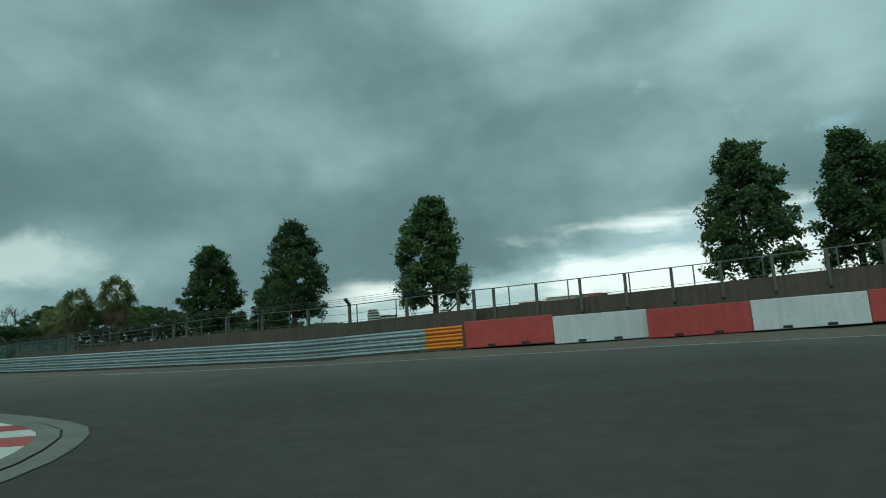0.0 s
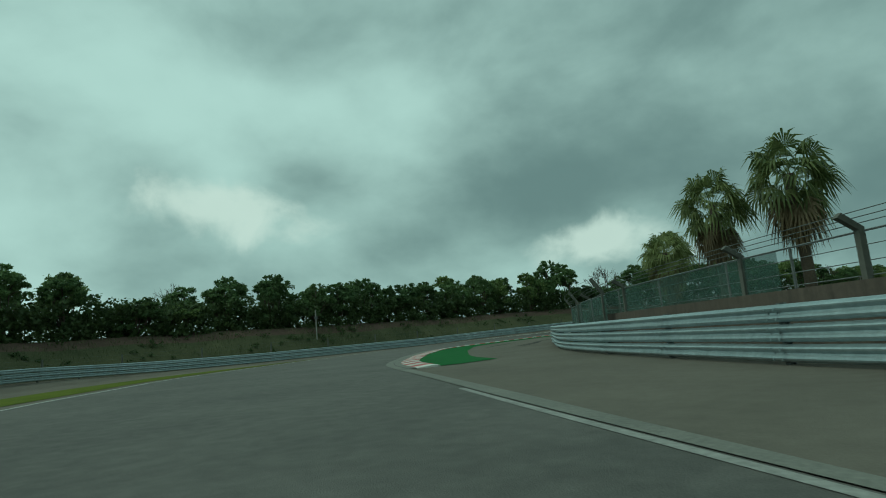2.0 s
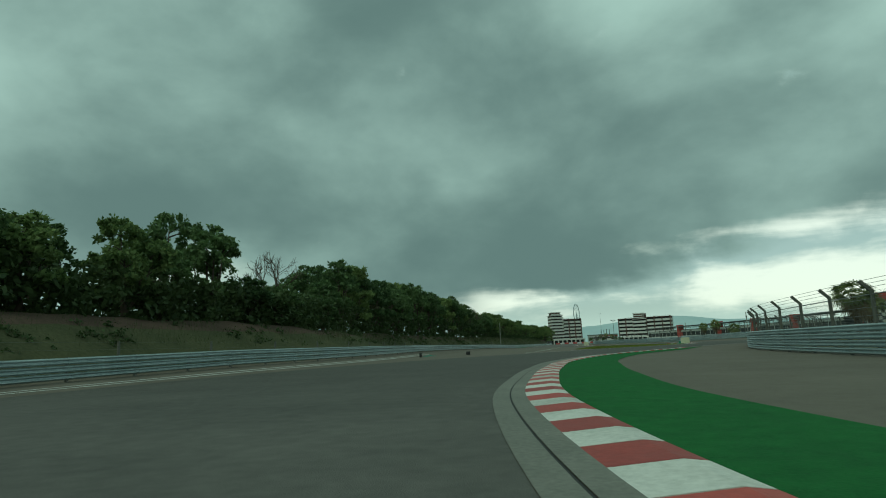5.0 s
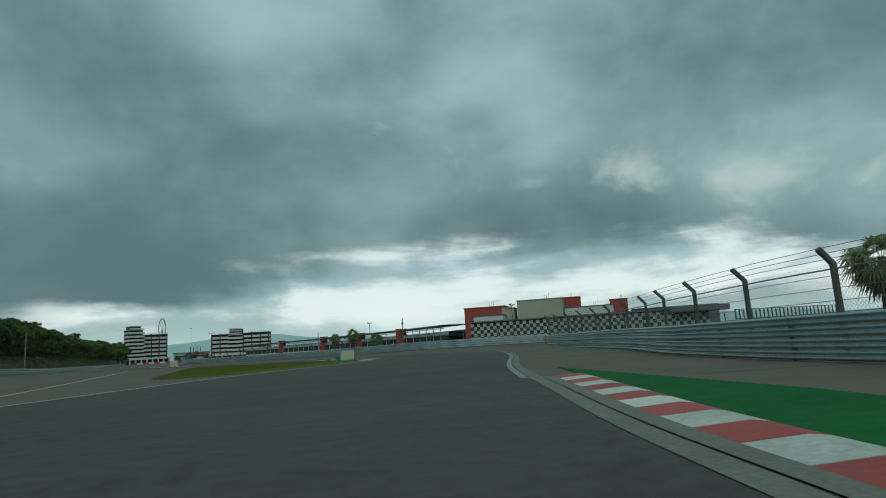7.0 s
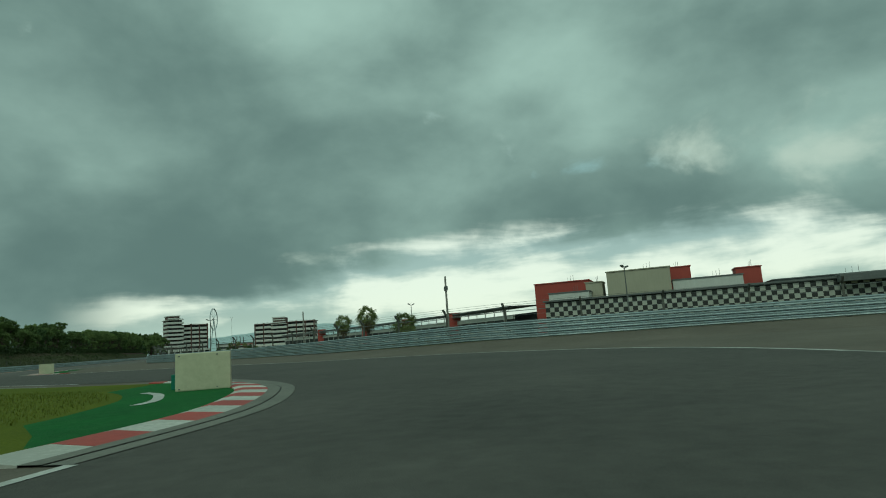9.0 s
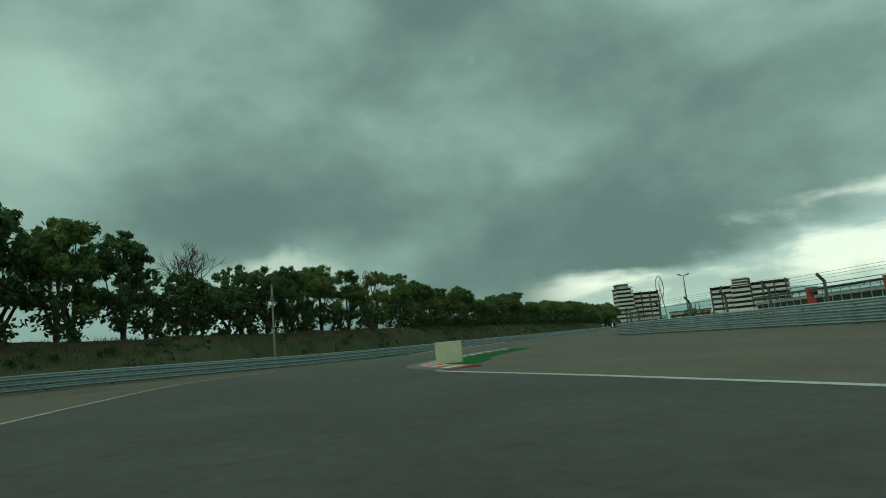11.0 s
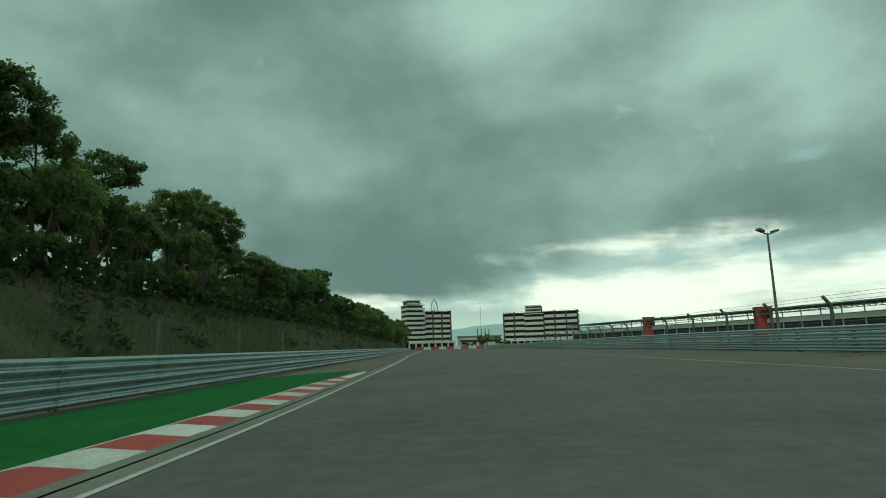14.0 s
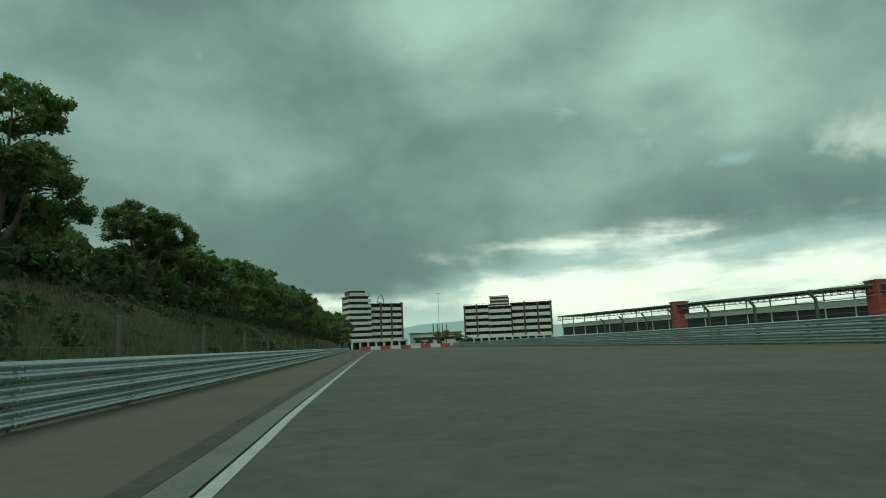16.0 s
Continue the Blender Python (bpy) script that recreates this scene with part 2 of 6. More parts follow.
# bearing, height, width, depth, strength
CLOUD_SPOTS = [(-62, 28, 13, 9, -0.16), (0, 11, 16, 5, -0.10), (-28, 21, 3, 1.6, -0.16), (-20, 12, 16, 3.5, -0.12), (63.5, 15.4, 5.5, 3.0, -0.34), (50, 13, 9, 5, -0.20), (36, 12, 9, 5, -0.14), (80, 18, 8, 4, -0.14), (80, 29, 10, 6, 0.14),
               (44, 29, 8, 6, 0.06), (-50, 18, 10, 4, -0.08), (-18, 26, 24, 9, 0.20), (17, 20, 10, 12, -0.10), (-40, 11, 7, 2, -0.14), (14, 25, 16, 8, -0.10), (38, 22, 14, 8, -0.10), (-58, 22, 8, 4, -0.12), (-14, 17, 6, 3, -0.12), (9, 7, 12, 6, -0.26), (78, 8, 14, 4, -0.16), (57, 8.5, 8, 3.5, -0.16)]
CLOUD_BREAKS = [(73, 13.8, 9, 3.0, 0.50), (65, 10.4, 7, 2.0, 0.32), (38, 7.6, 9, 2.2, 0.50), (-36, 11.4, 4, 0.8, 0.36), (-44, 15.5, 8, 3.4, 0.30), (-62, 11, 12, 3.4, 0.32), (-53, 13, 5, 2, 0.22), (28, 5.0, 6, 1.6, 0.36),
                (-8, 8, 7, 1.2, 0.14)]
build_sky()

sun = new("sun", bpy.data.lights.new("sun", "SUN"))
sun.data.energy, sun.data.angle, sun.data.color = 0.9, radians(30), (1.0, 0.98, 0.92)
sun.matrix_basis = look((0, 0, 60), (0.45 * 60, 0.80 * 60, 0))

# ---------------------------------------------------------------- materials


def surf(name, dark, light, rough=0.7, fine=30.0, coarse=0.5, bump=0.3, metal=0.0, grain=0.5, per_object=0.0, spec=0.5, streaks=0.0, mottle=0.0):
    """A surface with grain and broad stains between two tones."""
    m = bpy.data.materials.new(name)
    m.use_nodes = True
    n, l = m.node_tree.nodes, m.node_tree.links
    b = n["Principled BSDF"]
    geo = n.new("ShaderNodeNewGeometry")

    def tex(scale, detail, sx=1.0, sz=1.0):
        mp = n.new("ShaderNodeMapping")
        mp.inputs["Scale"].default_value = (sx, sx, sz)
        l.new(geo.outputs["Position"], mp.inputs[0])
        t = n.new("ShaderNodeTexNoise")
        t.inputs["Scale"].default_value, t.inputs["Detail"].default_value = scale, detail
        t.inputs["Roughness"].default_value = 0.6
        l.new(mp.outputs[0], t.inputs["Vector"])
        return t.outputs["Fac"]

    def mul(a, k, add=0.0):
        q = n.new("ShaderNodeMath")
        q.operation = "MULTIPLY_ADD"
        l.new(a, q.inputs[0])
        q.inputs[1].default_value, q.inputs[2].default_value = k, add
        return q.outputs[0]

    def plus(a, c):
        q = n.new("ShaderNodeMath")
        q.operation = "ADD"
        l.new(a, q.inputs[0]), l.new(c, q.inputs[1])
        return q.outputs[0]

    g, s = tex(fine, 4.0), tex(coarse, 5.0)
    f = plus(mul(g, grain), mul(s, 1.0 - grain))
    if streaks:
        f = plus(mul(f, 1.0 - streaks), mul(tex(1.0, 4.0, 6.0, 0.35), streaks))
    if mottle:
        f = plus(mul(f, 1.0 - mottle), mul(tex(3.2, 5.0), mottle))
    if per_object:
        info = n.new("ShaderNodeObjectInfo")
        f = plus(f, mul(info.outputs["Random"], per_object, -per_object / 2))
    mr = n.new("ShaderNodeMapRange")
    l.new(f, mr.inputs[0])
    mr.inputs[1].default_value, mr.inputs[2].default_value = 0.32, 0.68
    mix = n.new("ShaderNodeMix")
    mix.data_type = "RGBA"
    l.new(mr.outputs[0], mix.inputs[0])
    mix.inputs[6].default_value, mix.inputs[7].default_value = (*dark, 1), (*light, 1)
    l.new(mix.outputs[2], b.inputs["Base Color"])
    b.inputs["Metallic"].default_value = metal
    b.inputs["Specular IOR Level"].default_value = spec
    l.new(mul(s, 0.25, rough - 0.12), b.inputs["Roughness"])
    if bump:
        bp = n.new("ShaderNodeBump")
        bp.inputs["Strength"].default_value, bp.inputs["Distance"].default_value = bump, 0.02
        l.new(g, bp.inputs["Height"])
        l.new(bp.outputs[0], b.inputs["Normal"])
    return m


def leafy(name, dark, light, through=0.25):
    m = bpy.data.materials.new(name)
    m.use_nodes = True
    n, l = m.node_tree.nodes, m.node_tree.links
    b = n["Principled BSDF"]
    geo = n.new("ShaderNodeNewGeometry")
    info = n.new("ShaderNodeObjectInfo")
    add = n.new("ShaderNodeMath")
    add.operation = "MULTIPLY_ADD"
    l.new(info.outputs["Random"], add.inputs[0])
    add.inputs[1].default_value = 0.8
    l.new(geo.outputs["Random Per Island"], add.inputs[2])
    mr = n.new("ShaderNodeMapRange")
    l.new(add.outputs[0], mr.inputs[0])
    mr.inputs[2].default_value = 1.8
    mix = n.new("ShaderNodeMix")
    mix.data_type = "RGBA"
    l.new(mr.outputs[0], mix.inputs[0])
    mix.inputs[6].default_value, mix.inputs[7].default_value = (*dark, 1), (*light, 1)
    l.new(mix.outputs[2], b.inputs["Base Color"])
    b.inputs["Roughness"].default_value = 0.62
    b.inputs["Specular IOR Level"].default_value = 0.3
    tr = n.new("ShaderNodeBsdfTranslucent")
    l.new(mix.outputs[2], tr.inputs[0])
    ms = n.new("ShaderNodeMixShader")
    ms.inputs[0].default_value = through
    l.new(b.outputs[0], ms.inputs[1]), l.new(tr.outputs[0], ms.inputs[2])
    l.new(ms.outputs[0], n["Material Output"].inputs[0])
    return m


def screen_mat(name, color, cover):
    """A woven screen that lets part of the view through."""
    m = bpy.data.materials.new(name)
    m.use_nodes = True
    n, l = m.node_tree.nodes, m.node_tree.links
    b = n["Principled BSDF"]
    b.inputs["Base Color"].default_value = (*color, 1)
    b.inputs["Roughness"].default_value = 0.8
    t = n.new("ShaderNodeBsdfTransparent")
    geo = n.new("ShaderNodeNewGeometry")
    tx = n.new("ShaderNodeTexNoise")
    tx.inputs["Scale"].default_value = 0.8
    l.new(geo.outputs["Position"], tx.inputs["Vector"])
    mr = n.new("ShaderNodeMapRange")
    l.new(tx.outputs["Fac"], mr.inputs[0])
    mr.inputs[1].default_value, mr.inputs[2].default_value = 0.3, 0.7
    mr.inputs[3].default_value, mr.inputs[4].default_value = cover - 0.15, cover + 0.1
    ms = n.new("ShaderNodeMixShader")
    l.new(mr.outputs[0], ms.inputs[0])
    l.new(t.outputs[0], ms.inputs[1]), l.new(b.outputs[0], ms.inputs[2])
    l.new(ms.outputs[0], n["Material Output"].inputs[0])
    return m


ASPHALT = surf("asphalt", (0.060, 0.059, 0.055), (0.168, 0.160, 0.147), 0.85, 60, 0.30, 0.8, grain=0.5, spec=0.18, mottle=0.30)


def brightness_by_stretch(m, marks):
    """Brightness of each stretch put into the asphalt colour: y along the lap and how pale it is there."""
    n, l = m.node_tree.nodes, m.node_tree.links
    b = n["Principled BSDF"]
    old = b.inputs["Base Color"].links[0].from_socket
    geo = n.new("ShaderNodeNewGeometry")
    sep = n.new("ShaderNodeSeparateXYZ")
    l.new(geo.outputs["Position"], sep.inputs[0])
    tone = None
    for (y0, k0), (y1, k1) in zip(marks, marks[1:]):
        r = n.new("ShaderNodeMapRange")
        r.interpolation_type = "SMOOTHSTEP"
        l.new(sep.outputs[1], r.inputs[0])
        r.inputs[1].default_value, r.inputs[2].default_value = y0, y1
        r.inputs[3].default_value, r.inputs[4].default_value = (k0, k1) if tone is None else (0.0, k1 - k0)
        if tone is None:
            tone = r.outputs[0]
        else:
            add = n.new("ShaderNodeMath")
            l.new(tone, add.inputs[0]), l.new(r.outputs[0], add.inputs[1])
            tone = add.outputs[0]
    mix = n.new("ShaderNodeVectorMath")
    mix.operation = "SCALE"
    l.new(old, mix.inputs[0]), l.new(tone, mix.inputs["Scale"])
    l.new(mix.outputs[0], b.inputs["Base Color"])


# how bright each stretch looks in its light is put into the asphalt colour
brightness_by_stretch(ASPHALT, ((-332.0, 0.68), (-314.0, 1.15), (-285.0, 1.22), (-245.0, 0.80), (-125.0, 0.86), (-75.0, 1.16)))
RUNOFF = surf("runoff_asphalt", (0.105, 0.093, 0.077), (0.190, 0.170, 0.142), 0.88, 45, 0.25, 0.6, grain=0.35, spec=0.15, mottle=0.25)
EARTH = surf("earth", (0.07, 0.075, 0.035), (0.13, 0.12, 0.06), 0.95, 8, 0.12, 0.6, grain=0.4, spec=0.05)
PAINT_W = surf("white_line_paint", (0.34, 0.34, 0.32), (0.62, 0.62, 0.59), 0.6, 12, 1.2, 0.2, grain=0.6)
KERB_W = surf("white_kerb_paint", (0.40, 0.40, 0.36), (0.70, 0.69, 0.64), 0.6, 14, 1.0, 0.25, per_object=0.3)
KERB_R = surf("red_kerb_paint", (0.26, 0.035, 0.030), (0.42, 0.065, 0.052), 0.6, 14, 1.0, 0.25, per_object=0.3)
CONCRETE = surf("concrete", (0.20, 0.20, 0.18), (0.34, 0.33, 0.29), 0.85, 18, 0.6, 0.4)
WALLBROWN = surf("weathered_concrete", (0.055, 0.044, 0.036), (0.135, 0.108, 0.085), 0.9, 7, 0.5, 0.5, streaks=0.45)
GREENPAINT = surf("green_runoff_paint", (0.009, 0.068, 0.016), (0.040, 0.165, 0.044), 0.85, 30, 0.5, 0.6, spec=0.1, mottle=0.35)
GRASS = surf("grass", (0.062, 0.086, 0.010), (0.150, 0.170, 0.026), 0.95, 18, 0.35, 0.8, spec=0.08)
BANKGRASS = surf("bank_grass", (0.044, 0.052, 0.028), (0.110, 0.110, 0.062), 0.95, 5, 0.35, 0.9, spec=0.05)
BANKEARTH = surf("red_earth", (0.064, 0.046, 0.037), (0.130, 0.092, 0.072), 0.95, 4, 0.4, 0.8, spec=0.05)
STEEL = surf("galvanised_steel", (0.26, 0.32, 0.34), (0.48, 0.56, 0.58), 0.42, 9, 0.7, 0.08, metal=0.6, streaks=0.35)
STEELDARK = surf("weathered_steel", (0.10, 0.11, 0.11), (0.19, 0.20, 0.19), 0.6, 10, 0.8, 0.1, metal=0.3)
ORANGE = surf("orange_steel", (0.62, 0.20, 0.012), (0.85, 0.30, 0.02), 0.5, 9, 0.8, 0.08)
BLOCK_R = surf("red_block", (0.34, 0.045, 0.045), (0.50, 0.085, 0.08), 0.55, 6, 0.9, 0.15, streaks=0.3, per_object=0.2)
BLOCK_W = surf("white_block", (0.48, 0.50, 0.51), (0.68, 0.70, 0.71), 0.55, 6, 0.9, 0.15, streaks=0.35, per_object=0.2)
RUBBER = surf("black_rubber", (0.012, 0.012, 0.012), (0.03, 0.03, 0.03), 0.7, 20, 2, 0.2)
CREAM = surf("cream_board", (0.44, 0.44, 0.30), (0.57, 0.56, 0.41), 0.7, 9, 1.5, 0.1)
TEAL = surf("teal_board", (0.01, 0.14, 0.09), (0.02, 0.20, 0.13), 0.6, 9, 1.5, 0.1)
BARK = surf("bark", (0.045, 0.035, 0.025), (0.12, 0.095, 0.07), 0.9, 14, 1.5, 0.8, streaks=0.3)
LEAF = leafy("leaves", (0.052, 0.096, 0.032), (0.28, 0.36, 0.125), 0.45)
LEAFDARK = leafy("dark_leaves", (0.040, 0.076, 0.030), (0.165, 0.245, 0.092), 0.38)
FROND = leafy("palm_frond", (0.070, 0.100, 0.034), (0.27, 0.30, 0.115), 0.4)
BLADE = leafy("grass_blade", (0.046, 0.068, 0.026), (0.165, 0.178, 0.088))
BRICKRED = surf("red_render", (0.27, 0.046, 0.038), (0.40, 0.076, 0.058), 0.75, 5, 0.2, 0.1, streaks=0.3)
BEIGE = surf("beige_render", (0.36, 0.34, 0.26), (0.46, 0.44, 0.34), 0.8, 5, 0.2, 0.1, streaks=0.35)
GREYROOF = surf("grey_roof", (0.10, 0.11, 0.11), (0.17, 0.18, 0.18), 0.6, 4, 0.2, 0.1)
WHITEWALL = surf("white_wall", (0.52, 0.53, 0.50), (0.68, 0.68, 0.64), 0.7, 4, 0.15, 0.1, streaks=0.4)
BROWNWALL = surf("brown_tile_wall", (0.085, 0.050, 0.043), (0.150, 0.088, 0.074), 0.75, 3, 0.2, 0.1)
GLASSDARK = surf("dark_window", (0.012, 0.015, 0.016), (0.035, 0.042, 0.042), 0.5, 1, 0.3, 0.0)
CHECK_B = surf("black_check", (0.018, 0.02, 0.02), (0.04, 0.042, 0.04), 0.7, 4, 0.5, 0.1)
CHECK_W = surf("pale_check", (0.36, 0.37, 0.33), (0.50, 0.51, 0.46), 0.7, 4, 0.5, 0.1, per_object=0.2)
# the pale blue of the air before the hills is put into their colour
HILL = surf("haze_tinted_hill", (0.40, 0.51, 0.53), (0.46, 0.57, 0.58), 1.0, 0.01, 0.002, 0.0, spec=0.0)
BUSHLEAF = leafy("bush_leaves", (0.026, 0.048, 0.018), (0.095, 0.135, 0.046), 0.3)
NETGREEN = screen_mat("green_screen_net", (0.05, 0.105, 0.085), 0.62)

GUTTER = surf("worn_gutter_concrete", (0.115, 0.115, 0.10), (0.225, 0.22, 0.19), 0.85, 16, 0.7, 0.4)
DRYFROND = leafy("dry_frond", (0.085, 0.065, 0.035), (0.22, 0.17, 0.10), 0.2)
PAINT_OLD = surf("worn_line_paint", (0.15, 0.148, 0.135), (0.36, 0.355, 0.33), 0.7, 10, 1.0, 0.2, grain=0.6)
# fence posts: their dark look against the sky is put into this colour
POSTGREY = surf("backlit_post_concrete", (0.075, 0.078, 0.066), (0.150, 0.150, 0.128), 0.9, 9, 1.2, 0.4, streaks=0.4)
SHORTGRASS = leafy("short_grass_blade", (0.070, 0.095, 0.012), (0.200, 0.220, 0.040), 0.3)
WIRE = surf("dull_wire", (0.16, 0.17, 0.17), (0.27, 0.28, 0.28), 0.6, 8, 0.8, 0.05, metal=0.3)
SKID = surf("rubber_mark", (0.030, 0.029, 0.028), (0.060, 0.057, 0.052), 0.85, 30, 0.8, 0.3, spec=0.1)

# ---------------------------------------------------------------- shapes


def part(name, bm, material, parent=None, label="", smooth=False):
    """Links a bmesh as one mesh object, under a thing when one is given."""
    me = bpy.data.meshes.new(name)
    bm.to_mesh(me)
    bm.free()
    return mesh_part(name, me, material, parent, label, smooth)


def mesh_part(name, me, material, parent=None, label="", smooth=False):
    if len(me.materials) == 0:
        me.materials.append(material)
    if smooth:
        for p in me.polygons:
            p.use_smooth = True
    ob = new(name, me)
    if parent is not None:
        ob.parent = parent
    if label:
        tagged(ob, label)
    return ob


def thing(name, m, label, category, group="", kind=""):
    ob = new(name)
    ob.empty_display_size = 0.2
    ob.matrix_basis = m
    return tagged(ob, label, category, group, kind)


def box_into(bm, lo, hi, m=None, bevel=0.0):
    c = [(a + b) / 2 for a, b in zip(lo, hi)]
    s = [b - a for a, b in zip(lo, hi)]
    mat = Matrix.Translation(c) @ Matrix.Diagonal((*s, 1))
    made = bmesh.ops.create_cube(bm, size=1.0, matrix=(m @ mat) if m else mat)
    if bevel:
        edges = list({e for v in made["verts"] for e in v.link_edges})
        bmesh.ops.bevel(bm, geom=edges, offset=bevel, segments=2, affect="EDGES", profile=0.6)
    return bm


def box(lo, hi, bevel=0.0):
    return box_into(bmesh.new(), lo, hi, None, bevel)


def tube_into(bm, points, radii, sides=8):
    """A tapered tube along points."""
    rings = []
    pts = [Vector(p) for p in points]
    for i, p in enumerate(pts):
        d = (pts[min(i + 1, len(pts) - 1)] - pts[max(i - 1, 0)]).normalized()
        side = d.cross(Vector((0.31, 0.17, 0.94) if abs(d.z) < 0.9 else (1, 0.1, 0))).normalized()
        up = side.cross(d)
        rings.append([bm.verts.new(p + radii[i] * (math.cos(k * math.tau / sides) * side + math.sin(k * math.tau / sides) * up)) for k in range(sides)])
    for a, b in zip(rings, rings[1:]):
        for k in range(sides):
            bm.faces.new((a[k], a[(k + 1) % sides], b[(k + 1) % sides], b[k]))
    bm.faces.new(list(reversed(rings[0]))), bm.faces.new(rings[-1])
    return bm


def curve_through(points, step=2.0):
    """Points at about equal steps on a smooth curve through the given ones."""
    p = [Vector((*q[:2], 0)) for q in points]
    p = [2 * p[0] - p[1]] + p + [2 * p[-1] - p[-2]]
    out = []
    for a, b, c, d in zip(p, p[1:], p[2:], p[3:]):
        n = max(1, round((c - b).length / step))
        for k in range(n):
            u = k / n
            out.append(0.5 * (2 * b + (c - a) * u + (2 * a - 5 * b + 4 * c - d) * u * u + (3 * b - a - 3 * c + d) * u**3))
    out.append(p[-2])
    return out


def shifted(line, d):
    """The line moved d metres to its left (numbers, or one for each point)."""
    out = []
    for i, p in enumerate(line):
        t = (line[min(i + 1, len(line) - 1)] - line[max(i - 1, 0)]).normalized()
        k = d[i] if isinstance(d, list) else d
        out.append(p + Vector((-t.y, t.x, 0)) * k)
    return out


def lengths(line):
    s = [0.0]
    for a, b in zip(line, line[1:]):
        s.append(s[-1] + (b - a).length)
    return s


def stations(line, gap, start=0.0):
    """Places and headings every gap metres along a line."""
    s, out, at = lengths(line), [], start
    for i in range(len(line) - 1):
        while at <= s[i + 1]:
            u = (at - s[i]) / max(s[i + 1] - s[i], 1e-6)
            d = line[i + 1] - line[i]
            out.append((line[i] + d * u, math.atan2(d.y, d.x)))
            at += gap
    return out


def ribbon(name, a, b, z, material, parent=None, zb=None):
    bm = bmesh.new()
    va = [bm.verts.new((p.x, p.y, z)) for p in a]
    vb = [bm.verts.new((p.x, p.y, z if zb is None else zb)) for p in b]
    for i in range(len(a) - 1):
        bm.faces.new((va[i], vb[i], vb[i + 1], va[i + 1]))
    bmesh.ops.recalc_face_normals(bm, faces=bm.faces)
    up = sum(f.normal.z * f.calc_area() for f in bm.faces)
    if up < 0:
        bmesh.ops.reverse_faces(bm, faces=bm.faces)
    return part(name, bm, material, parent)


def sheet(name, outline, z, material):
    bm = bmesh.new()
    f = bm.faces.new([bm.verts.new((p.x, p.y, z)) for p in outline])
    if f.calc_area() and f.normal.z < 0:
        bmesh.ops.reverse_faces(bm, faces=[f])
    f.normal_update()
    if f.normal.z < 0:
        bmesh.ops.reverse_faces(bm, faces=[f])
    bmesh.ops.triangulate(bm, faces=bm.faces)
    return part(name, bm, material)


def between(line, lo, hi):
    """The stretch of a line whose points lie between two lengths along it."""
    s = lengths(line)
    return [p for p, q in zip(line, s) if lo <= q <= hi]


def nearest(line, x, y):
    """How far along a line the point nearest to (x, y) lies."""
    s = lengths(line)
    return s[min(range(len(line)), key=lambda i: (line[i].x - x) ** 2 + (line[i].y - y) ** 2)]


# ---------------------------------------------------------------- the plan
# edge of the track on the driver's left, then on the right, in the driving direction
LEFT_EDGE = [(79, -420), (78.6, -370), (78.4, -348), (78, -339), (77.4, -334.5), (74.5, -331.1), (65, -325.2), (55, -321), (48.6, -317.9),
             (39.5, -314.6), (33, -310.9), (27, -307.2), (22, -302.2), (17.7, -296.6), (13.4, -291), (6.5, -280.5), (1.8, -269), (-0.6, -257), (-0.8, -244), (1.5, -229),
             (6, -216), (12.5, -204.5), (19.6, -191.5), (26.3, -182.6), (31, -175.8), (33.4, -171.9), (35.3, -168.3), (36.1, -164.3),
             (36.1, -161.5), (35.5, -158.6), (34, -154.9), (31.6, -151.9), (28.4, -148.7), (23.2, -141.6), (16, -131.7), (7.4, -120),
             (0.0, -108), (-1.5, -97), (-1.55, -88), (-1.3, -78), (-0.75, -66), (-0.3, -54), (-0.28, -40), (-0.3, -25), (-0.40, -14), (-0.58, -4), (-0.82, 6), (-0.95, 16),
             (-1.15, 60), (-1.1, 140), (-1, 190)]
RIGHT_EDGE = [(112, -420), (111, -370), (106.5, -345), (103.5, -332), (97.3, -322.4), (91, -319.8), (83.6, -318.7), (75.6, -317.7), (68.3, -315.4), (62.4, -312.6),
              (56.2, -309.7), (48.4, -305.95), (44.5, -304.1), (40.3, -301.8), (35.4, -298), (30.9, -294.1), (23.7, -286.3), (18.6, -273), (16, -262),
              (15.3, -253.4), (15.2, -247), (15.5, -239.3), (17.4, -229), (20.4, -221), (23.75, -214.1), (29.05, -203.8), (37.25, -190.05),
              (42.8, -179.8), (46.2, -173.2), (48.9, -166.4), (50.0, -159.6), (48.9, -153.8), (46.5, -148.4), (43.1, -144.2), (39.1, -140.5), (33.4, -132.2), (26, -123.4),
              (19.2, -116), (15.3, -110.5), (13.9, -105), (13.4, -99), (13.35, -92), (13.4, -84), (13.6, -72), (14.05, -50), (14.9, -20), (16.2, 10), (17.6, 60), (18, 190)]
LEFT_RAIL = [(66, -420), (65, -360), (62, -340), (50, -331), (36, -325), (20, -318.5), (10, -312.5), (4.5, -306), (2.5, -299), (1.2, -291), (-0.6, -281), (-3, -270), (-4.0, -256),
             (-4.0, -241), (-3.7, -226), (-4.6, -208), (-7.5, -185), (-9.5, -155), (-9, -120), (-7.0, -102), (-5.9, -90), (-5.15, -78), (-4.9, -65), (-4.87, -52), (-4.8, -20),
             (-4.65, 0), (-4.78, 25), (-5.6, 60), (-7.5, 130), (-8.5, 190)]
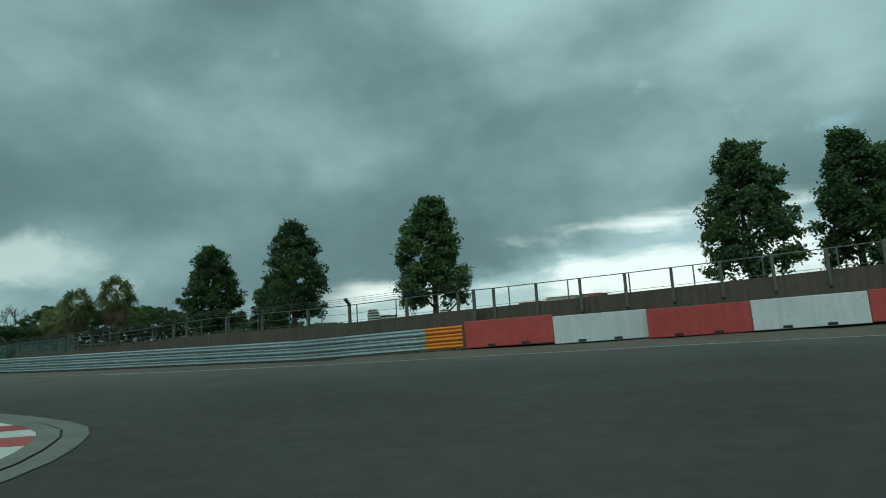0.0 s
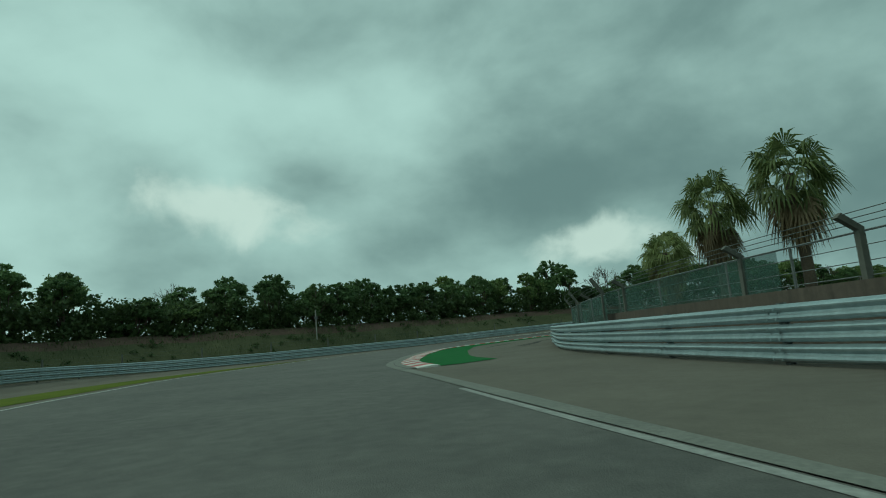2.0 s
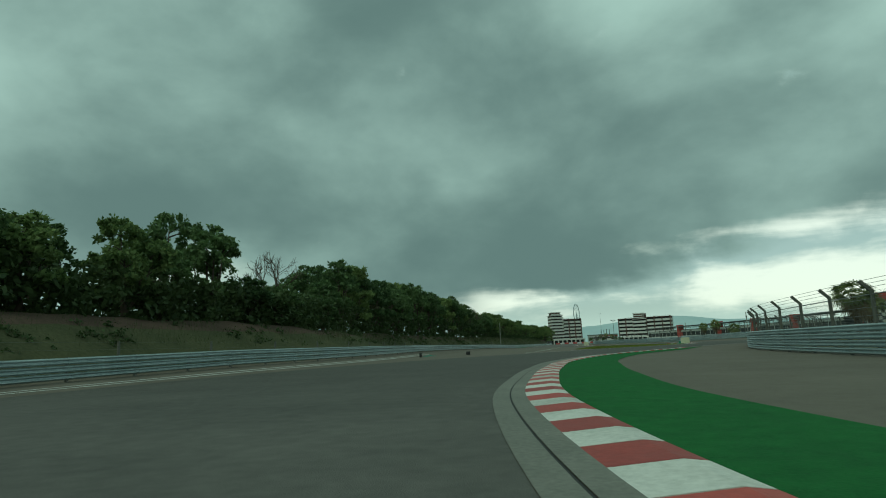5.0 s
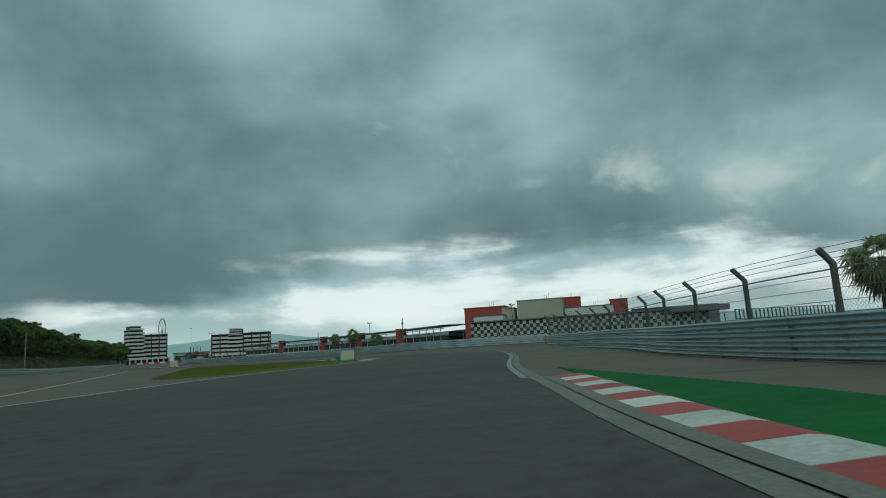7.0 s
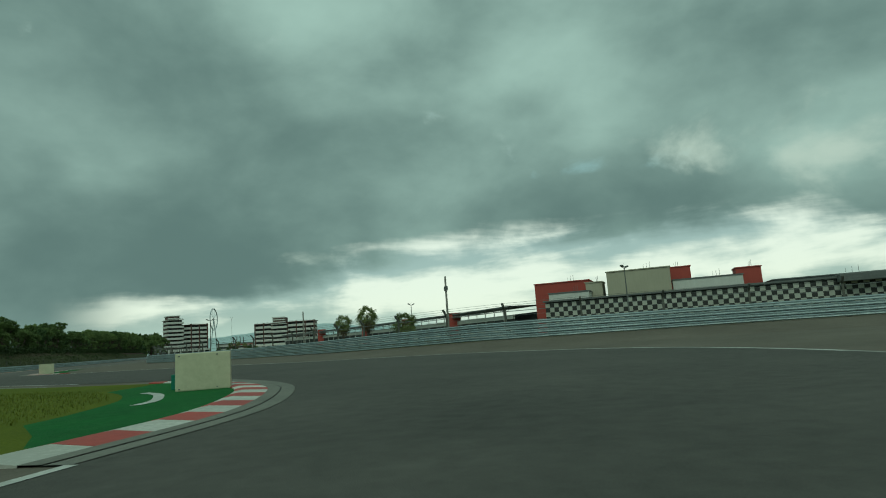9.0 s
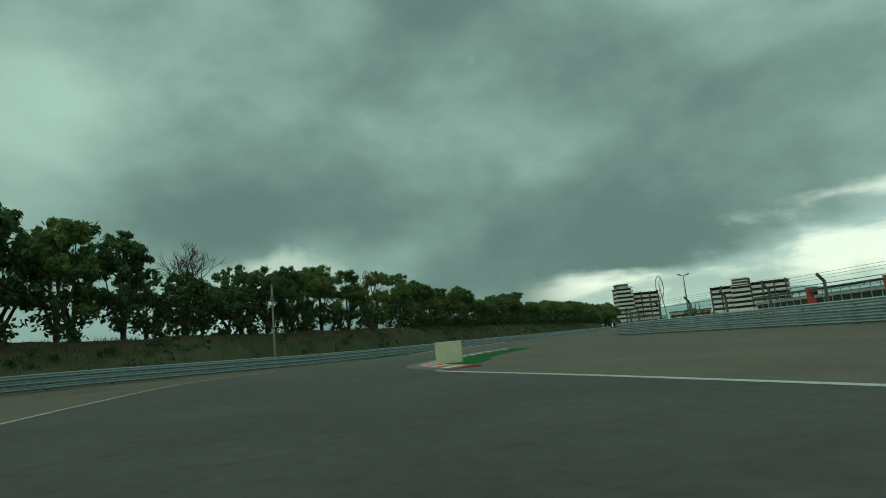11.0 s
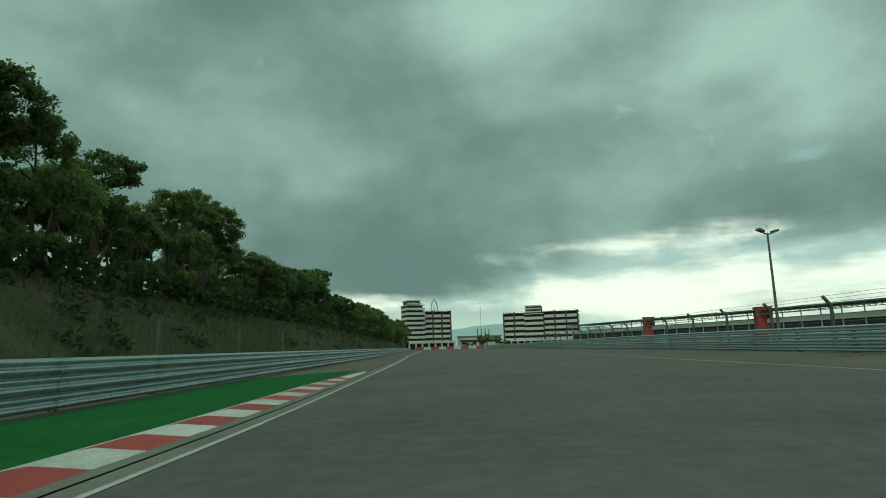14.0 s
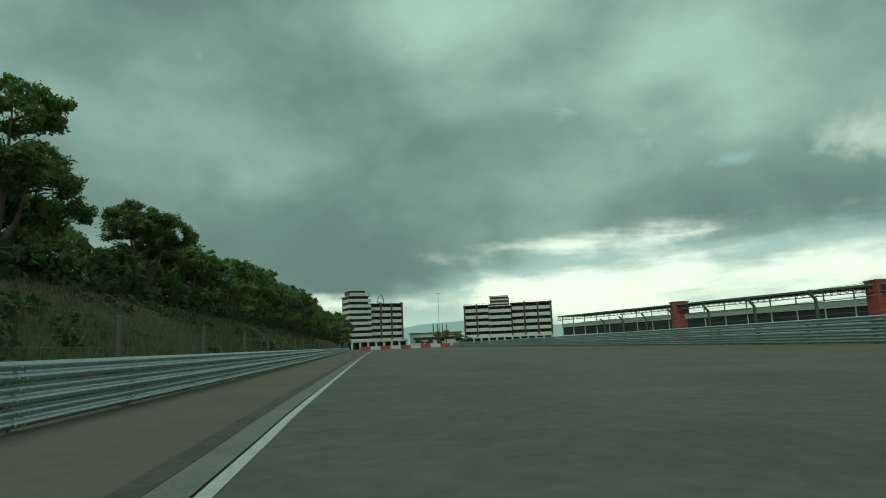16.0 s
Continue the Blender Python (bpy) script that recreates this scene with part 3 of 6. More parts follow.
RIGHT_RAIL_A = [(81.6, -315.6), (80, -315.0), (76, -313.6), (72, -311.7), (64.5, -308.2), (59.3, -306), (56.5, -304.4), (51, -300.9), (46, -297.1), (41.4, -292.4),
                (36.9, -287.4), (31.5, -279), (28.7, -268), (27.8, -255), (27.6, -240), (28.5, -227.5), (31.2, -215.4), (33, -210.7), (35.8, -205), (39.1, -199.5), (42.7, -192.1), (44.6, -188), (47.9, -179.7), (49.9, -174.9)]
RIGHT_RAIL_B = [(84, -172), (76, -161), (69, -153.5), (62.3, -149), (56.5, -146), (51.5, -142), (47.8, -136), (45, -130.5), (42.2, -121.5), (37.5, -108), (31, -93), (26, -83), (22.9, -77), (21.4, -71),
                (20.4, -65), (20, -58), (19.9, -45), (19.9, -28), (20, -14), (20.2, 2), (20.7, 18), (21.2, 37), (22, 60), (23.5, 110), (24, 190)]
LE, RE = curve_through(LEFT_EDGE, 1.0), curve_through(RIGHT_EDGE, 1.0)
LR, RA, RB = curve_through(LEFT_RAIL), curve_through(RIGHT_RAIL_A, 0.9), curve_through(RIGHT_RAIL_B)
ISLAND = [(16.2, -187.5), (18.6, -188.6), (20.6, -187.4), (26, -181.3), (30.6, -174.8), (32.8, -171.2), (33.9, -168), (34.3, -163.5), (33.9, -159), (32.6, -155.4), (30.2, -152.6), (27.2, -149.3), (21.9, -142.2),
          (20, -141), (19, -147), (17.6, -160), (16.6, -174), (15.8, -184)]

# the verge climbs to the barriers: height of their feet
LIFT_Y = [-330, -312, -302, -292, -268, -255, -238, -217, -180, -150, -109, -88, -76]
LIFT_Z = [0.45, 0.45, 0.12, 0.0, 0.0, 0.22, 0.45, 0.5, 0.6, 0.55, 0.4, 0.06, 0.0]


# the same for the barriers on the right
RISE_Y = [-216, -206, -198, -192, -188, -180, -174, -165, -149, -140, -131, -121, -104, -60, -50, -20, 5, 30, 60, 190]
RISE_Z = [0.0, 0.02, 0.10, 0.15, 0.20, 0.36, 0.46, 0.48, 0.50, 0.45, 0.27, 0.13, 0.0, 0.0, 0.16, 0.26, 0.26, 0.20, 0.14, 0.05]


def lift(p):
    if p.x > 74 and p.y < -305:
        return float(np.interp(p.x, [74, 81.7, 87, 92, 100, 115], [0.0, 0.24, 0.21, 0.32, 0.54, 0.85]))
    if p.x < 16:
        return float(np.interp(p.y, LIFT_Y, LIFT_Z))
    return float(np.interp(p.y, RISE_Y, RISE_Z)) if p.y > -216 else 0.0


def rail_foot(p):
    """Foot of a rail: on the verge, but inside the right bend the rising verge buries its lowest row."""
    return min(lift(p), 0.12) if p.x > 27 and -216 < p.y < -173 and p.x < 52 else lift(p)


# ---------------------------------------------------------------- ground


def build_ground():
    bm = bmesh.new()
    bmesh.ops.create_grid(bm, x_segments=40, y_segments=40, size=4200)
    tagged(part("ground", bm, EARTH), "dull green and brown open ground round the circuit", "ground", kind="structure").location.z = -0.10
    sheet_ob = sheet("pavement", shifted(LR, 0.6) + [Vector((27.6, 190, 0)), *reversed(shifted(RB, -0.6)), *reversed(shifted(RA, -0.6)), Vector((120, -316, 0)), Vector((122, -420, 0))], -0.012, RUNOFF)
    tagged(sheet_ob, "worn brownish grey asphalt run-off beside the track", "run-off", kind="structure")
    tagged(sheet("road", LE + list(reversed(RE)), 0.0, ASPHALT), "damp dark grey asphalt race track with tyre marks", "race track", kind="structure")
    far = sheet("pavement", [Vector(q) for q in ((-60, 189, 0), (120, 189, 0), (120, 290, 0), (-60, 290, 0))], -0.02, ASPHALT)
    tagged(far, "grey asphalt yard beyond the end of the straight", "yard", kind="structure")


def slope(name, lines, heights, material, label, category):
    """Ground that climbs across several lines with equally many points."""
    bm = bmesh.new()
    rows = [[bm.verts.new((p.x, p.y, z)) for p, z in zip(line, zs)] for line, zs in zip(lines, heights)]
    for a, b in zip(rows, rows[1:]):
        for i in range(len(a) - 1):
            bm.faces.new((a[i], a[i + 1], b[i + 1], b[i]))
    bmesh.ops.recalc_face_normals(bm, faces=bm.faces)
    if sum(f.normal.z for f in bm.faces) < 0:
        bmesh.ops.reverse_faces(bm, faces=bm.faces)
    return tagged(part(name, bm, material, smooth=True), label, category, kind="structure")


def build_slopes():
    seg = between(LR, nearest(LR, 20, -318.5), nearest(LR, -5.2, -70))
    far = [lift(p) for p in seg]
    slope("verge", [shifted(seg, -2.6), shifted(seg, -1.2), shifted(seg, 0.9)], [[-0.008] * len(seg), [0.55 * z - 0.006 for z in far], [z - 0.003 for z in far]], RUNOFF, "brownish asphalt verge rising to the guard rail", "verge")
    for line, lo, hi, foot in ((RA, nearest(RA, 31.2, -215.4), 1e9, 3.6), (RB, 0.0, nearest(RB, 38.5, -110), 5.0), (RB, nearest(RB, 20, -62), nearest(RB, 23, 95), 4.4)):
        seg = between(line, lo, hi)
        far = [lift(p) for p in seg]
        slope("verge", [shifted(seg, foot), shifted(seg, foot * 0.5), shifted(seg, 0.4), shifted(seg, -2.2)], [[-0.008] * len(seg), [0.42 * z - 0.006 for z in far], [z - 0.003 for z in far], [z - 0.003 for z in far]], RUNOFF,
              "brownish asphalt rising gently to the guard rail", "verge")
    near = curve_through([(75.6, -317.1), (80.5, -317.95), (85, -318.5), (90, -319.25), (96.7, -321.2), (101.3, -325.3), (104.8, -333)], 3.0)
    n = len(near)

    def even(points):
        c = curve_through(points, 0.25)
        return [c[round(k * (len(c) - 1) / (n - 1))] for k in range(n)]

    mid = even([(76, -313.0), (81.8, -314.6), (85.8, -315.2), (89.4, -316.4), (93, -317.7), (96.6, -319.1), (103.6, -323.2), (108.8, -330.6)])
    back = even([(76, -311.8), (82, -313.3), (85.9, -314.0), (90, -314.8), (97, -317.3), (103, -319.5), (109, -323.4), (113.5, -330)])
    slope("verge", [near, mid, back], [[-0.006] * n, [lift(p) - 0.003 for p in mid], [lift(p) for p in back]], RUNOFF, "brownish asphalt rising to the barrier blocks", "verge")


def white_line(line, lo, hi, off, width=0.16, paint=None):
    seg = between(line, lo, hi)
    ob = ribbon("white_line", shifted(seg, off + width / 2), shifted(seg, off - width / 2), 0.006, paint or PAINT_W)
    return tagged(ob, "worn white painted line along the track edge", "line marking", kind="structure")


def kerb(line, lo, hi, side, width, block, label, tip=0.0, gut=0.62, first=0):
    """Raised painted kerb outside a track edge: side is +1 to the left of the line, -1 to its right."""
    base = thing("kerb", pose(0, 0, 0), label, "kerb", "red and white kerbs", "structure")
    seg = between(line, lo, hi)
    for lo_, hi_, z in ((0.0, gut * 0.5, 0.008), (gut * 0.5 + 0.03, gut, 0.014)):
        strip = ribbon("gutter", shifted(seg, side * lo_), shifted(seg, side * hi_), z, GUTTER, base)
        tagged(strip, "plain grey concrete gutter strip")
    ribbon("groove", shifted(seg, side * gut * 0.5), shifted(seg, side * (gut * 0.5 + 0.03)), 0.003, RUBBER, base)
    s = lengths(seg)
    total = s[-1]
    count = int(total / block)
    inner, outer = shifted(seg, side * gut), shifted(seg, side * (gut + width))

    def at(poly, q):
        q = min(max(q, 0), total)
        for i in range(len(s) - 1):
            if s[i + 1] >= q:
                u = (q - s[i]) / max(s[i + 1] - s[i], 1e-6)
                return poly[i].lerp(poly[i + 1], u)
        return poly[-1]

    for k in range(count):
        a, b = k * total / count + 0.012, (k + 1) * total / count - 0.012
        bm = bmesh.new()
        rows = []
        for q in (a, (a + b) / 2, b):
            i, o = at(inner, q), at(outer, q)
            end = min(q, total - q)
            w = min(1.0, end / tip) if tip else 1.0
            o = i.lerp(o, max(w, 0.05))
            m = i.lerp(o, 0.75)
            rows.append([bm.verts.new((i.x, i.y, 0.012)), bm.verts.new((m.x, m.y, 0.055)), bm.verts.new((o.x, o.y, 0.03)), bm.verts.new((o.x, o.y, -0.02)), bm.verts.new((i.x, i.y, -0.02))])
        for r, t in zip(rows, rows[1:]):
            for j in range(4):
                bm.faces.new((r[j], r[j + 1], t[j + 1], t[j]))
        bm.faces.new(rows[0]), bm.faces.new(rows[-1])
        bmesh.ops.recalc_face_normals(bm, faces=bm.faces)
        part("kerb_block", bm, KERB_R if (k + first) % 2 and not (tip and total - b < 4.2) else KERB_W, base)
    return base


def green_strip(line, lo, hi, side, near, width, tip=10.0, first=None):
    seg = between(line, lo, hi)
    s = lengths(seg)
    w = [side * (near + width * min(1.0, (q + 0.3) / (first or tip), (s[-1] - q + 0.3) / tip)) for q in s]
    ob = ribbon("green_verge", shifted(seg, side * near), shifted(seg, w), 0.004, GREENPAINT)
    return tagged(ob, "bright green painted verge behind the kerb", "painted verge", kind="structure")


def build_markings():
    a = nearest(RE, 45.2, -304.4)
    b = nearest(RE, 25.0, -211.3)
    kerb(RE, a, b, -1, 0.78, 0.95, "long red and white painted kerb round the right bend")
    green_strip(RE, a - 0.8, b + 5, -1, 1.38, 2.3, 12, 1.0)
    w = nearest(RE, 54, -308.7)
    white_line(RE, nearest(RE, 112, -420), nearest(RE, 66, -314.4), 0.14, 0.24)
    white_line(RE, nearest(RE, 66, -314.4), w, 0.1, 0.12, PAINT_OLD)
    v = nearest(RE, 48.4, -168)
    white_line(RE, b, v, 0.1, 0.2, PAINT_OLD)
    white_line(RE, v, nearest(RE, 19.4, -116.2), 0.12, 0.22)
    c, d = nearest(LE, 32.8, -172), nearest(LE, 34.3, -155.4)
    kerb(LE, c, d + 3.0, 1, 0.76, 0.95, "red and white painted kerb at the left apex")
    green_strip(LE, c + 0.5, d + 2.4, 1, 1.39, 2.53, 3)
    white_line(LE, nearest(LE, 56, -321), nearest(LE, 6.5, -280.5), 0.0)
    white_line(LE, nearest(LE, 10, -208.8), c, 0.0)
    seg = between(LR, nearest(LR, -2, -274), nearest(LR, -7.5, -186))
    for off in (2.05, 1.62):
        bm = bmesh.new()
        rows = [[bm.verts.new((p.x, p.y, 0.55 * lift(q) * (2.6 - k) / 1.4 + 0.004)) for p, q in zip(shifted(seg, -k), seg)] for k in (off + 0.06, off - 0.06)]
        for n in range(len(seg) - 1):
            bm.faces.new((rows[0][n], rows[0][n + 1], rows[1][n + 1], rows[1][n]))
        tagged(part("white_line", bm, PAINT_W), "worn double line along the edge of the asphalt", "line marking", kind="structure")
    white_line(LE, d + 8.5, nearest(LE, -0.3, -54), 0.0)
    white_line(LE, d + 9, d + 27, 1.25, 0.14, PAINT_OLD)
    white_line(LE, nearest(LE, -0.3, -54), 1e9, 0.0, 0.13)
    e, f = nearest(RE, 19.0, -115.8), nearest(RE, 13.4, -92)
    odd = int((lengths(between(RE, e, f))[-1]) / 0.95) - 1
    kerb(RE, e, f, -1, 1.0, 0.95, "red and white painted kerb at the second right apex", first=odd % 2)
    green_strip(RE, e + 1, f + 3, -1, 1.5, 2.4, 5)
    white_line(RE, f - 9, f, 0.1)
    white_line(RE, f, nearest(RE, 15.6, -6), 0.1, 0.11)
    run = curve_through([(18.6, -52), (19.6, -42), (21.2, -24), (22.7, 0), (23.8, 18), (24.6, 60), (25, 180)], 1.0)
    tagged(ribbon("gutter", shifted(run, -0.35), shifted(run, 0.35), 0.004, GUTTER), "worn pale concrete strip along the edge of the straight", "gutter", kind="structure")
    g, h = nearest(LE, -1.2, -74), nearest(LE, -0.3, -36.5)
    kerb(LE, g, h, 1, 0.72, 0.95, "red and white painted exit kerb tapering to a white tip", 7.0, 0.45)
    edge = between(LE, g + 4, h - 7.5)
    tagged(ribbon("white_line", shifted(edge, 1.21), shifted(edge, 1.29), 0.012, PAINT_W), "thin white line along the back of the exit kerb", "line marking", kind="structure")
    green_strip(LE, g - 22, h + 3.5, 1, 1.17, 3.0, 6)
    i, j = nearest(LE, 78.4, -350), nearest(LE, 64, -325)
    kerb(LE, i, j, 1, 1.0, 0.95, "red and white painted kerb round the first left apex", 0.0, 0.55)
    isl = sheet("grass_island", curve_through(ISLAND + ISLAND[:1], 1.5)[:-1], 0.002, GRASS)
    tagged(isl, "short yellowish green grass island inside the left bend", "grass", kind="structure")
    seg = between(LE, nearest(LE, 60, -323.5), nearest(LE, 8, -293))
    s = lengths(seg)
    w = [1.2 + 4.2 * min(1, (q + 0.1) / 10, (s[-1] - q + 0.1) / 16) for q in s]
    tagged(ribbon("grass_verge", shifted(seg, 1.2), shifted(seg, w), 0.002, GRASS), "strip of dry yellowish grass beside the track", "grass", kind="structure")
    branch = curve_through([(10.6, -202), (11, -196), (11.4, -180), (11.6, -160), (12, -140)], 1.0)
    tagged(ribbon("white_line", shifted(branch, 0.09), shifted(branch, -0.09), 0.002, PAINT_W), "white painted line along the link road beside the island", "line marking", kind="structure")
    arc = curve_through([(32.9, -164.8), (33.15, -164.0), (33.1, -162.6), (32.9, -161.4), (32.5, -160.4)], 0.3)
    tagged(ribbon("white_line", shifted(arc, 0.12), shifted(arc, -0.12), 0.012, PAINT_W), "faded white curved line on the grass island", "line marking", kind="structure")


def skid_marks():
    for points in ([(36.5, -290.5), (34.5, -287.0), (32.0, -283.5), (30.0, -279.5)], [(37.4, -291.0), (35.6, -288.0), (33.4, -285.0)], [(33.8, -290.5), (31.6, -287.2), (29.0, -283.0)]):
        line = curve_through(points, 0.7)
        n = len(line)
        wide = [0.11 * min(1.0, (i + 0.3) / 2, (n - i - 0.7) / 2) for i in range(n)]
        tagged(ribbon("tyre_mark", shifted(line, wide), shifted(line, [-w for w in wide]), -0.004, SKID), "dark rubber tyre mark on the run-off", "tyre mark", kind="structure")


def wet_lines():
    """Concrete strip and dirt beside the white line of the straight."""
    mat_dark = surf("dirt_strip", (0.030, 0.030, 0.028), (0.115, 0.106, 0.09), 0.9, 6, 0.5, 0.4)
    line = between(LE, nearest(LE, -0.3, -38), 1e9)
    a = ribbon("gutter_strip", shifted(line, 0.44), shifted(line, 0.10), 0.004, GUTTER)
    tagged(a, "grey concrete strip beside the white line", "concrete strip", kind="structure")
    b = ribbon("dirt_strip", shifted(line, 0.72), shifted(line, 0.45), 0.003, mat_dark)
    tagged(b, "dark damp dirt along the concrete strip", "dirt strip", kind="structure")
    seg = between(RE, nearest(RE, 68, -315.3), nearest(RE, 45.2, -304.4))
    c = ribbon("gutter_strip", shifted(seg, -0.02), shifted(seg, [-0.04 - 0.32 * min(1.0, q / 14) for q in lengths(seg)]), 0.004, GUTTER)
    tagged(c, "grey concrete strip leading to the kerb", "concrete strip", kind="structure")
    seg = between(RE, nearest(RE, 23.4, -214.4), nearest(RE, 42.4, -180))
    d = ribbon("gutter_strip", shifted(seg, -0.04), shifted(seg, -0.36), 0.004, GUTTER)
    tagged(d, "grey concrete strip leading away from the kerb", "concrete strip", kind="structure")


build_ground()
build_slopes()
build_markings()
skid_marks()
wet_lines()

# ---------------------------------------------------------------- barriers
BEAM = [(0.0, 0.006), (0.039, 0.012), (0.101, 0.044), (0.117, 0.069), (0.109, 0.099), (0.081, 0.122), (0.075, 0.145), (0.101, 0.166), (0.135, 0.192), (0.14, 0.211), (0.122, 0.23), (0.039, 0.255), (0.0, 0.264)]
PITCH = 0.318


def beam_mesh(line, side, z, name, material, parent, tall=1.0):
    """One row of corrugated guard rail along a line; side: which side faces the track."""
    bm = bmesh.new()
    rows = []
    for u, v in BEAM:
        rows.append([bm.verts.new((p.x, p.y, z + v * tall + rail_foot(q))) for p, q in zip(shifted(line, side * u), line)])
    for a, b in zip(rows, rows[1:]):
        for i in range(len(line) - 1):
            bm.faces.new((a[i], a[i + 1], b[i + 1], b[i]) if side < 0 else (a[i], b[i], b[i + 1], a[i + 1]))
    ob = part(name, bm, material, parent, smooth=False)
    so = ob.modifiers.new("thickness", "SOLIDIFY")
    so.thickness, so.offset = 0.006, -1
    return ob


def post_mesh():
    bm = bmesh.new()
    box_into(bm, (-0.05, -0.06, -0.1), (0.05, -0.045, 1.12))
    box_into(bm, (-0.05, 0.045, -0.1), (0.05, 0.06, 1.12))
    box_into(bm, (-0.006, -0.045, -0.1), (0.006, 0.045, 1.12))
    me = bpy.data.meshes.new("post")
    bm.to_mesh(me)
    bm.free()
    return me


POST = post_mesh()


def splice_mesh():
    """The lapped end of a rail, standing a little proud of it, with its bolts (facing +y)."""
    bm = bmesh.new()
    rows = [[bm.verts.new((x, u + 0.007, v)) for x in (-0.16, 0.16)] for u, v in BEAM[1:-1]]
    for a, b in zip(rows, rows[1:]):
        bm.faces.new((a[1], a[0], b[0], b[1]))
    for x in (-0.11, 0.11):
        for v in (0.05, 0.145, 0.20):
            u = float(np.interp(v, [q[1] for q in BEAM], [q[0] for q in BEAM]))
            box_into(bm, (x - 0.016, u + 0.005, v - 0.016), (x + 0.016, u + 0.024, v + 0.016))
    me = bpy.data.meshes.new("splice_plate")
    bm.to_mesh(me)
    bm.free()
    return me


SPLICES = {}


def guard_rail(line, side, label, rows=3, gap=4.0, material=None):
    pitch = PITCH if rows == 3 else 0.289
    base = thing("guard_rail", pose(0, 0, 0), label, "guard rail", "steel guard rails", "structure")
    plate = SPLICES.setdefault((material or STEEL).name, splice_mesh())
    for k in range(rows):
        beam_mesh(line, side, 0.03 + pitch * k, "rail", material or STEEL, base, pitch / 0.286)
    for p, h in stations(line, gap, 0.5):
        for k in range(rows):
            ob = mesh_part("splice_plate", plate, material or STEEL, base)
            ob.matrix_basis = pose(p.x, p.y, rail_foot(p) + 0.03 + pitch * k, 0, 0, math.degrees(h) + (0 if side > 0 else 180)) @ Matrix.Diagonal((1, 1, pitch / 0.286, 1))
    for p, h in stations(line, gap, 0.5):
        back = Vector((-math.sin(h), math.cos(h), 0)) * (-side * 0.09)
        ob = mesh_part("post", POST, STEELDARK, base)
        ob.matrix_basis = pose(p.x + back.x, p.y + back.y, rail_foot(p), 0, 0, math.degrees(h)) @ Matrix.Diagonal((1, 1, (0.03 + pitch * rows) / 1.12, 1))
    return base


def split_rails():
    a, b = nearest(RA, 80.05, -315), nearest(RA, 28.3, -262)
    end = lengths(RA)[-1]
    guard_rail(between(RA, 0, a), 1, "short orange painted end of the steel guard rail", 3, 1.5, ORANGE)
    guard_rail(between(RA, a, b + 0.5), 1, "three-row galvanised steel guard rail below the concrete wall")
    guard_rail(between(RA, b - 0.5, end - 0.95), 1, "four-row galvanised steel guard rail inside the right bend", 4)
    guard_rail(between(RA, end - 1.05, end), 1, "orange painted end piece of the guard rail", 4, 1.2, ORANGE)
    guard_rail(RB, 1, "four-row galvanised steel guard rail along the straight", 4)
    guard_rail(between(LR, nearest(LR, 62, -340), 1e9), -1, 'long three-row galvanised steel guard rail below the bank')


split_rails()


def safety_block(x, y, heading, length, material, label):
    tilt = -1.0 if y < -300 and x < 98 else 0.0
    base = thing("safety_block", pose(x, y, lift(Vector((x, y, 0))) if y < -300 else 0.0, 0, tilt, heading), label, "barrier block", "red and white barrier blocks")
    part("body", box((0.008, -0.45, -0.02), (length - 0.008, 0.45, 1.10), 0.025), material, base)
    for k in (0.30, 0.68):
        part("fork_slot", box((length * k - 0.16, -0.456, 0.0), (length * k + 0.16, 0.456, 0.105), 0.01), RUBBER, base, "dark fork-lift slot at the foot")
    return base


def build_blocks():
    run = curve_through([(81.72, -315.05), (85.6, -315.65), (89.4, -316.8), (93.0, -318.1), (96.6, -319.5), (100.2, -321.2), (103.6, -323.6), (106.6, -327), (108.8, -331), (110, -336)], 1.0)
    for k, (p, h) in enumerate(stations(run, 3.71)):
        red = k % 2 == 0
        lab = "red barrier block with dark fork slots beside the run-off" if red else "white barrier block with dark fork slots beside the run-off"
        safety_block(p.x, p.y, math.degrees(h), 3.70, BLOCK_R if red else BLOCK_W, lab)
    x = -5.0
    k = 0
    while x < 22:
        safety_block(x, 188.0, 0, 3.0, BLOCK_R if k % 2 == 0 else BLOCK_W, "red barrier block across the end of the straight" if k % 2 == 0 else "white barrier block across the end of the straight")
        x += 3.1
        k += 1


build_blocks()


def wall_top(p):
    return float(np.interp(p.x, [45, 60, 67, 76, 102], [1.18, 1.24, 1.62, 1.66, 2.70]))


def wall_behind():
    seg = [Vector(p) for p in ((113.5, -330, 0), (109, -323.5, 0), (103, -319.6, 0), (97, -317.4, 0), (90, -314.9, 0), (82, -313.4, 0))] + between(shifted(RA, -1.5), 0, nearest(RA, 43, -294))
    bm = bmesh.new()
    inner, outer = seg, shifted(seg, -0.3)
    quads = []
    for p, q in zip(inner, outer):
        quads.append([bm.verts.new((p.x, p.y, -0.1)), bm.verts.new((p.x, p.y, wall_top(p))), bm.verts.new((q.x, q.y, wall_top(p))), bm.verts.new((q.x, q.y, -0.1))])
    for a, b in zip(quads, quads[1:]):
        for j in range(3):
            bm.faces.new((a[j], a[j + 1], b[j + 1], b[j]))
    bm.faces.new(quads[0]), bm.faces.new(quads[-1])
    bmesh.ops.recalc_face_normals(bm, faces=bm.faces)
    tagged(part("wall_concrete", bm, WALLBROWN), "stained brown concrete wall behind the guard rail", "wall", kind="structure")
    return shifted(seg, -0.15)


WALL_LINE = wall_behind()


